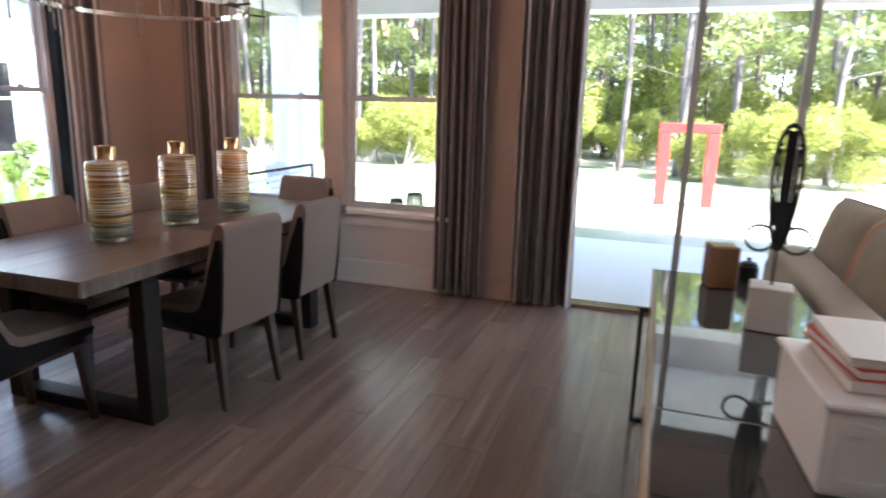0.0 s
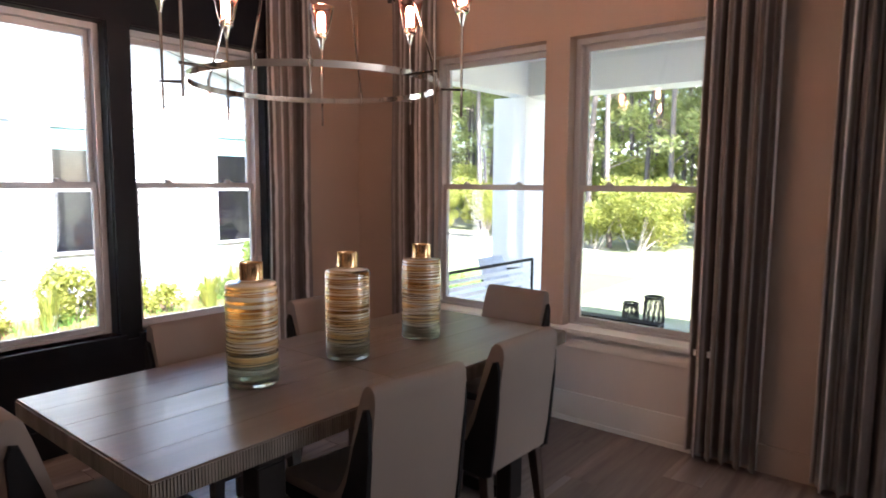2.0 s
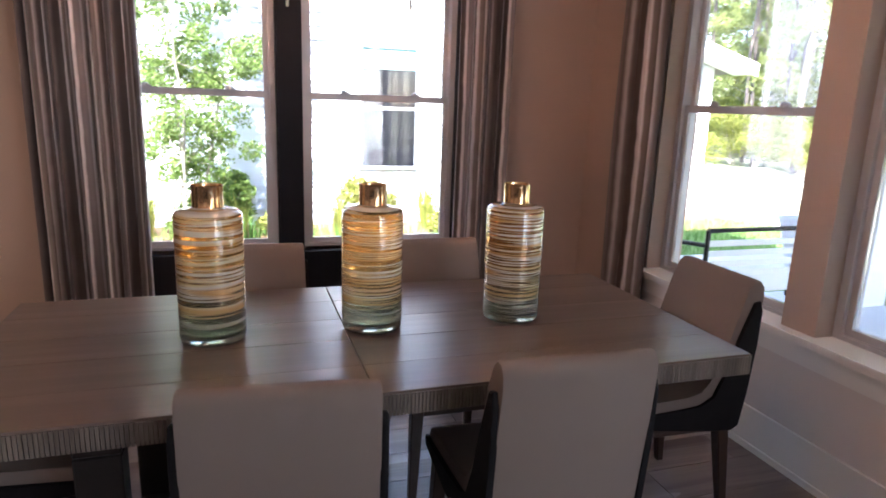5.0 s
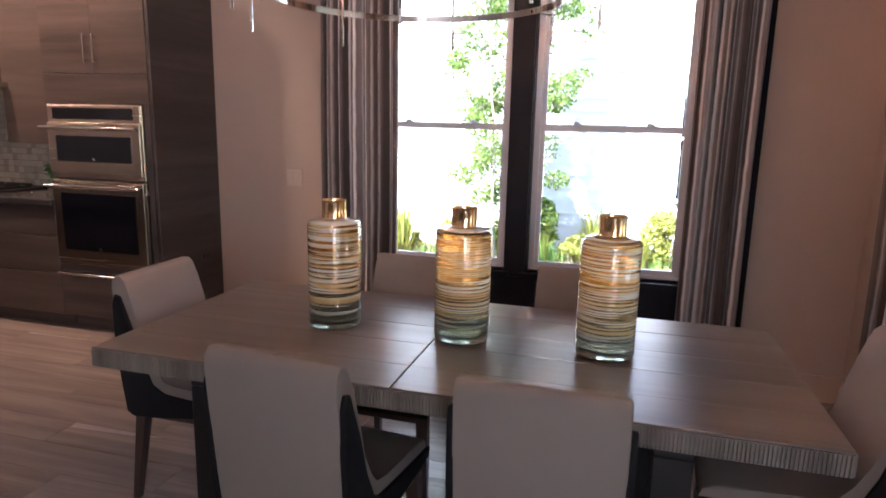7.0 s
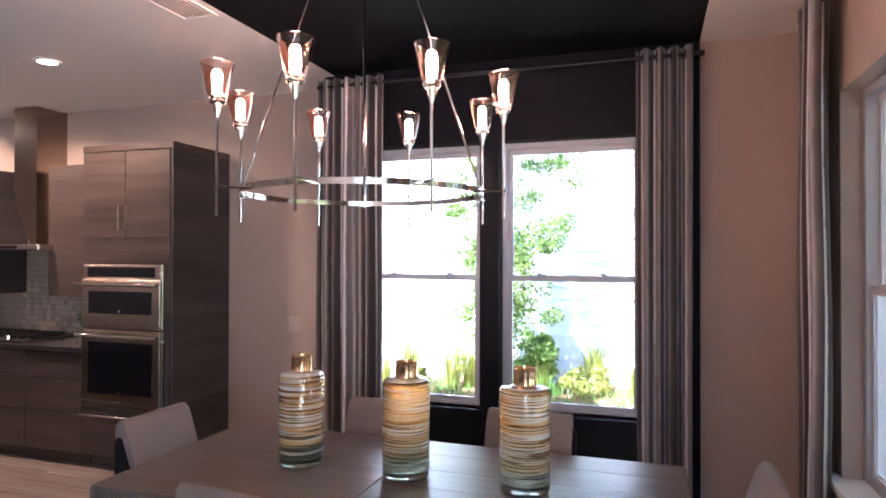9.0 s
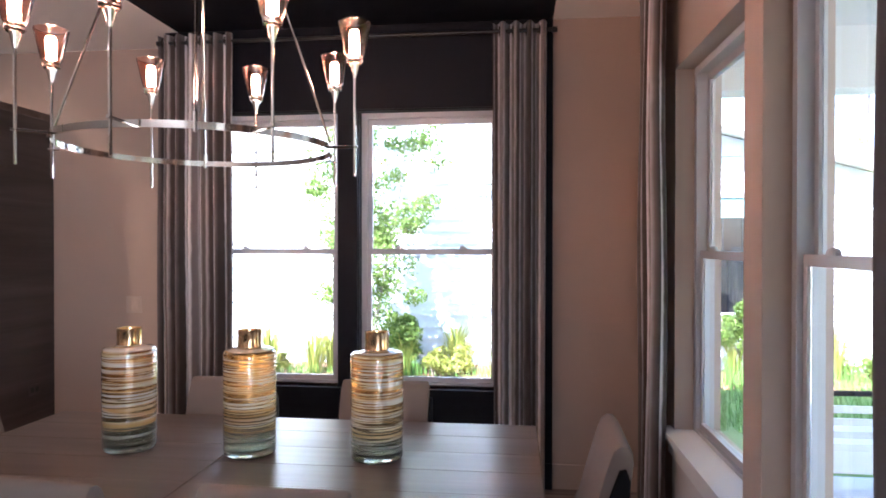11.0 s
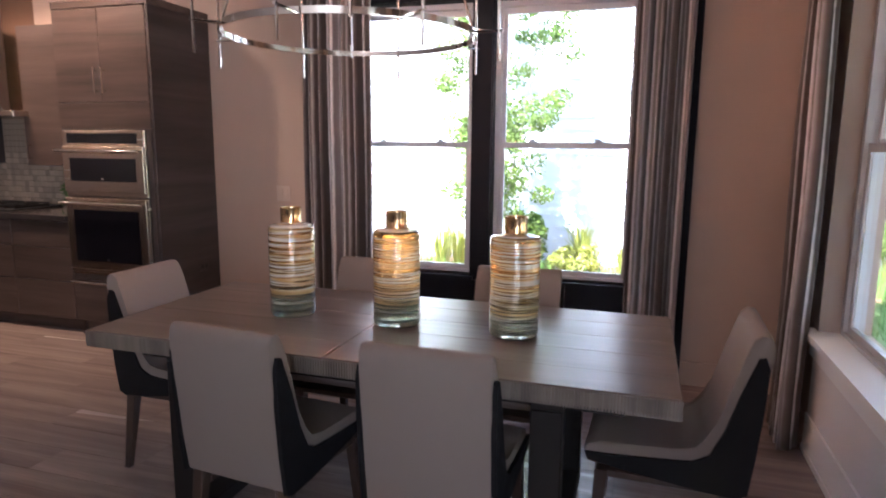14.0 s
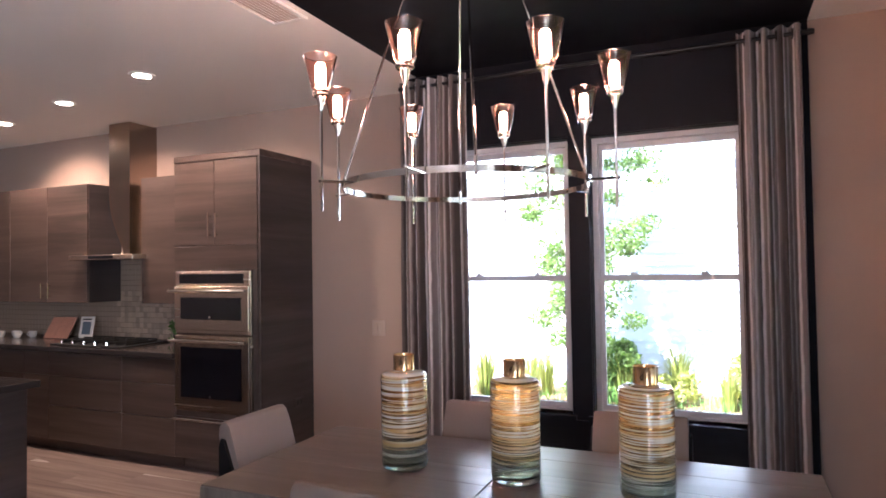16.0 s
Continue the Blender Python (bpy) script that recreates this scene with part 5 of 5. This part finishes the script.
bush("garden_shrub", pose(-0.70, 5.78, GZ + 0.02), 52, "dense dark green shrub beside the slender tree", 0.44, 0.84, M_LEAF, 0.034, 3000, "shrubs along the neighbour's wall")
bush("garden_shrub", pose(3.58, 5.85, GZ + 0.02), 53, "tall narrow green shrub against the white siding", 0.34, 1.3, M_LEAF, 0.034, 3000, "shrubs along the neighbour's wall")


def grass_clump(m, seed, label):
    rng = np.random.default_rng(seed)
    v, f = [], []
    for k in range(130):
        a, r = rng.uniform(0, 6.28), rng.uniform(0.0, 0.09)
        x, y = r * math.cos(a), r * math.sin(a)
        h, lean = rng.uniform(0.35, 0.8), rng.uniform(0.05, 0.32)
        dx, dy = -0.006 * math.sin(a), 0.006 * math.cos(a)
        mx, my = x + lean * 0.35 * math.cos(a), y + lean * 0.35 * math.sin(a)
        n = len(v)
        v += [(x - dx, y - dy, 0), (x + dx, y + dy, 0), (mx + dx, my + dy, h * 0.62), (mx - dx, my - dy, h * 0.62), (x + lean * math.cos(a), y + lean * math.sin(a), h * 0.9)]
        f += [(n, n + 1, n + 2, n + 3), (n + 3, n + 2, n + 4)]
    me = bpy.data.meshes.new("ornamental_grass")
    me.from_pydata(v, [], f)
    me.materials.append(M_BUSH)
    ob = new("ornamental_grass", me)
    ob.matrix_basis = m
    return tagged(ob, label, "grass", "grass clumps along the neighbour's wall")


tuft = grass_clump(pose(-1.6, 5.6, GZ + 0.02), 61, "arching yellow-green ornamental grass clump in the bed")
for k in range(18):
    q = copy_thing(tuft, pose(-5.0 + 0.58 * k + rp.uniform(-0.1, 0.1), rp.uniform(5.45, 6.1), GZ + 0.02, 0, 0, rp.uniform(0, 360)))
    q.scale = [rp.uniform(0.7, 1.15)] * 3
blades_v, blades_f = [], []
rg = np.random.default_rng(3)
for k in range(15000):
    x, y = rg.uniform(-5, 7), rg.uniform(3.6, 5.9)
    tall = 1.0 + 2.2 * max(0.0, math.sin(x * 3.1) * math.sin(x * 1.7 + y)) if y > 5.2 else 1.0
    h, w, a = rg.uniform(0.05, 0.15) * tall, 0.006, rg.uniform(0, 6.28)
    n = len(blades_v)
    dx, dy = w * math.cos(a), w * math.sin(a)
    lx, ly = rg.uniform(-0.05, 0.05), rg.uniform(-0.05, 0.05)
    blades_v += [(x - dx, y - dy, GZ), (x + dx, y + dy, GZ), (x + lx, y + ly, GZ + h)]
    blades_f.append((n, n + 1, n + 2))
gm = bpy.data.meshes.new("grass")
gm.from_pydata(blades_v, [], blades_f)
gm.materials.append(M_GRASS)
tagged(new("grass", gm), "short bright green grass between the houses", "grass", kind="stuff")
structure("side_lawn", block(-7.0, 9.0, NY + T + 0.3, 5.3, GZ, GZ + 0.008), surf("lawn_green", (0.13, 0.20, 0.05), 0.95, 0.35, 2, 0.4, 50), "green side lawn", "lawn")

# red frame on the lawn
gate = thing("garden_arch", "tall red painted rectangular garden arch standing on the lawn", "garden arch", pose(8.8, -2.97, GZ, 0, 0, 3))
part("post", block(-0.07, 0.07, 0.29, 0.48, 0, 1.24, 0.01), M_RED, gate)
part("post", block(-0.07, 0.07, -0.48, -0.29, 0, 1.24, 0.01), M_RED, gate)
part("lintel", block(-0.071, 0.071, -0.49, 0.49, 1.241, 1.40, 0.01), M_RED, gate)

# patio seat and lanterns
bench = thing("patio_sofa", "dark metal patio sofa with white and navy cushions", "patio sofa", pose(2.55, 1.79, -0.03, 0, 0, -90))
fr = bmesh.new()
for y in (-0.02, 1.42):
    for x in (-0.3, 0.34):
        tube(fr, (x, y, 0), (x, y, 0.55), 0.016, seg=8)
    tube(fr, (-0.3, y, 0.55), (0.34, y, 0.62), 0.016, seg=8)
tube(fr, (0.34, -0.02, 0.72), (0.34, 1.42, 0.72), 0.016, seg=8)
for y in (-0.02, 1.42):
    tube(fr, (0.34, y, 0.5), (0.34, y, 0.72), 0.016, seg=8)
part("frame", fr, M_IRON, bench, smooth=True)
for k in range(4):
    part("slat", block(0.325, 0.34, 0.0, 1.40, 0.40 + k * 0.07, 0.44 + k * 0.07, 0.002), M_STUCCO, bench)
part("seat_cushion", block(-0.29, 0.32, 0.01, 1.39, 0.26, 0.40, 0.03, 2), M_STUCCO, bench, smooth=40)
navy = surf("navy_print", (0.45, 0.47, 0.52), 0.85, 0.85, 22, 0.1, 60)
pillow(pose(3.62, 1.62, 0.36, 20, 0, 178), navy, "white and navy patterned outdoor cushion", 0.42, 0.38, 0.07)["group"] = "patio cushions"
for k, (x, y, s) in enumerate(((4.35, 0.50, 0.8), (4.40, 0.28, 1.0))):
    ln = thing("lantern", "dark woven lattice lantern on the patio", "lantern", pose(x, y, -0.03), "patio lanterns")
    lat = bmesh.new()
    for q in range(12):
        a = 2 * math.pi * q / 12
        for tw in (0.5, -0.5):
            pts = [Vector((0.09 * s * math.cos(a + tw * j / 6) * (1 + 0.12 * math.sin(math.pi * j / 6)), 0.09 * s * math.sin(a + tw * j / 6) * (1 + 0.12 * math.sin(math.pi * j / 6)), 0.38 * s * j / 6)) for j in range(7)]
            for p0, p1 in zip(pts, pts[1:]):
                tube(lat, p0, p1, 0.006, seg=4)
    part("lattice", lat, M_BLACK, ln)
    part("rim", lathe(((0.08 * s, 0.375 * s), (0.1 * s, 0.375 * s), (0.1 * s, 0.40 * s), (0.08 * s, 0.40 * s), (0.08 * s, 0.375 * s)), 20), M_BLACK, ln)
    part("candle", lathe(((0, 0), (0.035, 0), (0.035, 0.14), (0, 0.142)), 14), M_WHITE, ln)

low_bench = thing("patio_bench", "low dark metal patio bench", "bench", pose(4.2, 0.16, -0.03))
part("top", block(0, 0.16, 0, 0.95, 0.13, 0.155, 0.004), M_IRON, low_bench)
for y in (0.04, 0.87):
    part("leg", block(0.02, 0.14, y, y + 0.03, 0.0, 0.129, 0.002), M_IRON, low_bench)

# ---- mosaic and floor planks ----
tm = as_mesh("mosaic_tile", block(0.0015, 0.0485, -0.004, 0.0, 0.0015, 0.0485), M_TILE)
for i in range(28):
    for j in range(9):
        x = -4.65 + i * 0.05
        ob = new("mosaic_tile", tm)
        ob.matrix_basis = pose(x, KY - 0.0062, 0.915 + j * 0.05)
        ob.parent = tiles
rest = bmesh.new()
for i in range(45):
    for j in range(9):
        box(rest, -6.9 + i * 0.05 + 0.0015, -6.9 + i * 0.05 + 0.0485, KY - 0.0102, KY - 0.0062, 0.9165 + j * 0.05, 0.9635 + j * 0.05)
for i in range(18):
    for j in range(9, 15):
        box(rest, -4.85 + i * 0.05 + 0.0015, -4.85 + i * 0.05 + 0.0485, KY - 0.0102, KY - 0.0062, 0.9165 + j * 0.05, 0.9635 + j * 0.05)
ob = part("mosaic_rest", rest, M_TILE, tiles)
ob["kind"] = "stuff"

PW, PL = 0.195, 1.2
floor_ob = bpy.data.objects["floor"]
pm = as_mesh("floor_plank", block(0.0012, PL - 0.0012, 0.0012, PW - 0.0012, -0.006, 0.0), M_FLOOR)
rf = random.Random(8)
far_planks = bmesh.new()
y = -6.98
row = 0
count = 0
while y < KY - 0.01:
    x = -7.2 + (row * 0.37 % 1.0) * PL - PL
    while x < EX:
        x0, x1 = max(x, -7.2), min(x + PL, EX)
        y1 = min(y + PW, KY)
        if x1 - x0 > 0.02:
            if x1 - x0 > PL - 0.001 and y1 - y > PW - 0.001 and y > -3.3 and count < 300:
                ob = new("floor_plank", pm)
                ob.matrix_basis = pose(x, y, 0)
                ob.parent = floor_ob
                count += 1
            elif x1 - x0 > 0.01:
                box(far_planks, x0 + 0.0012, x1 - 0.0012, y + 0.0012, y1 - 0.0012, -0.006, 0.0)
        x += PL
    y += PW
    row += 1
M_FLOOR2 = timber("floor_plank_rest", (0.170, 0.128, 0.114), (0.375, 0.293, 0.262), 0.25, 'X', 2.2, 0.05, 0.22, island=True)
ob = part("floor_planks_rest", far_planks, M_FLOOR2, floor_ob)
ob["kind"] = "stuff"
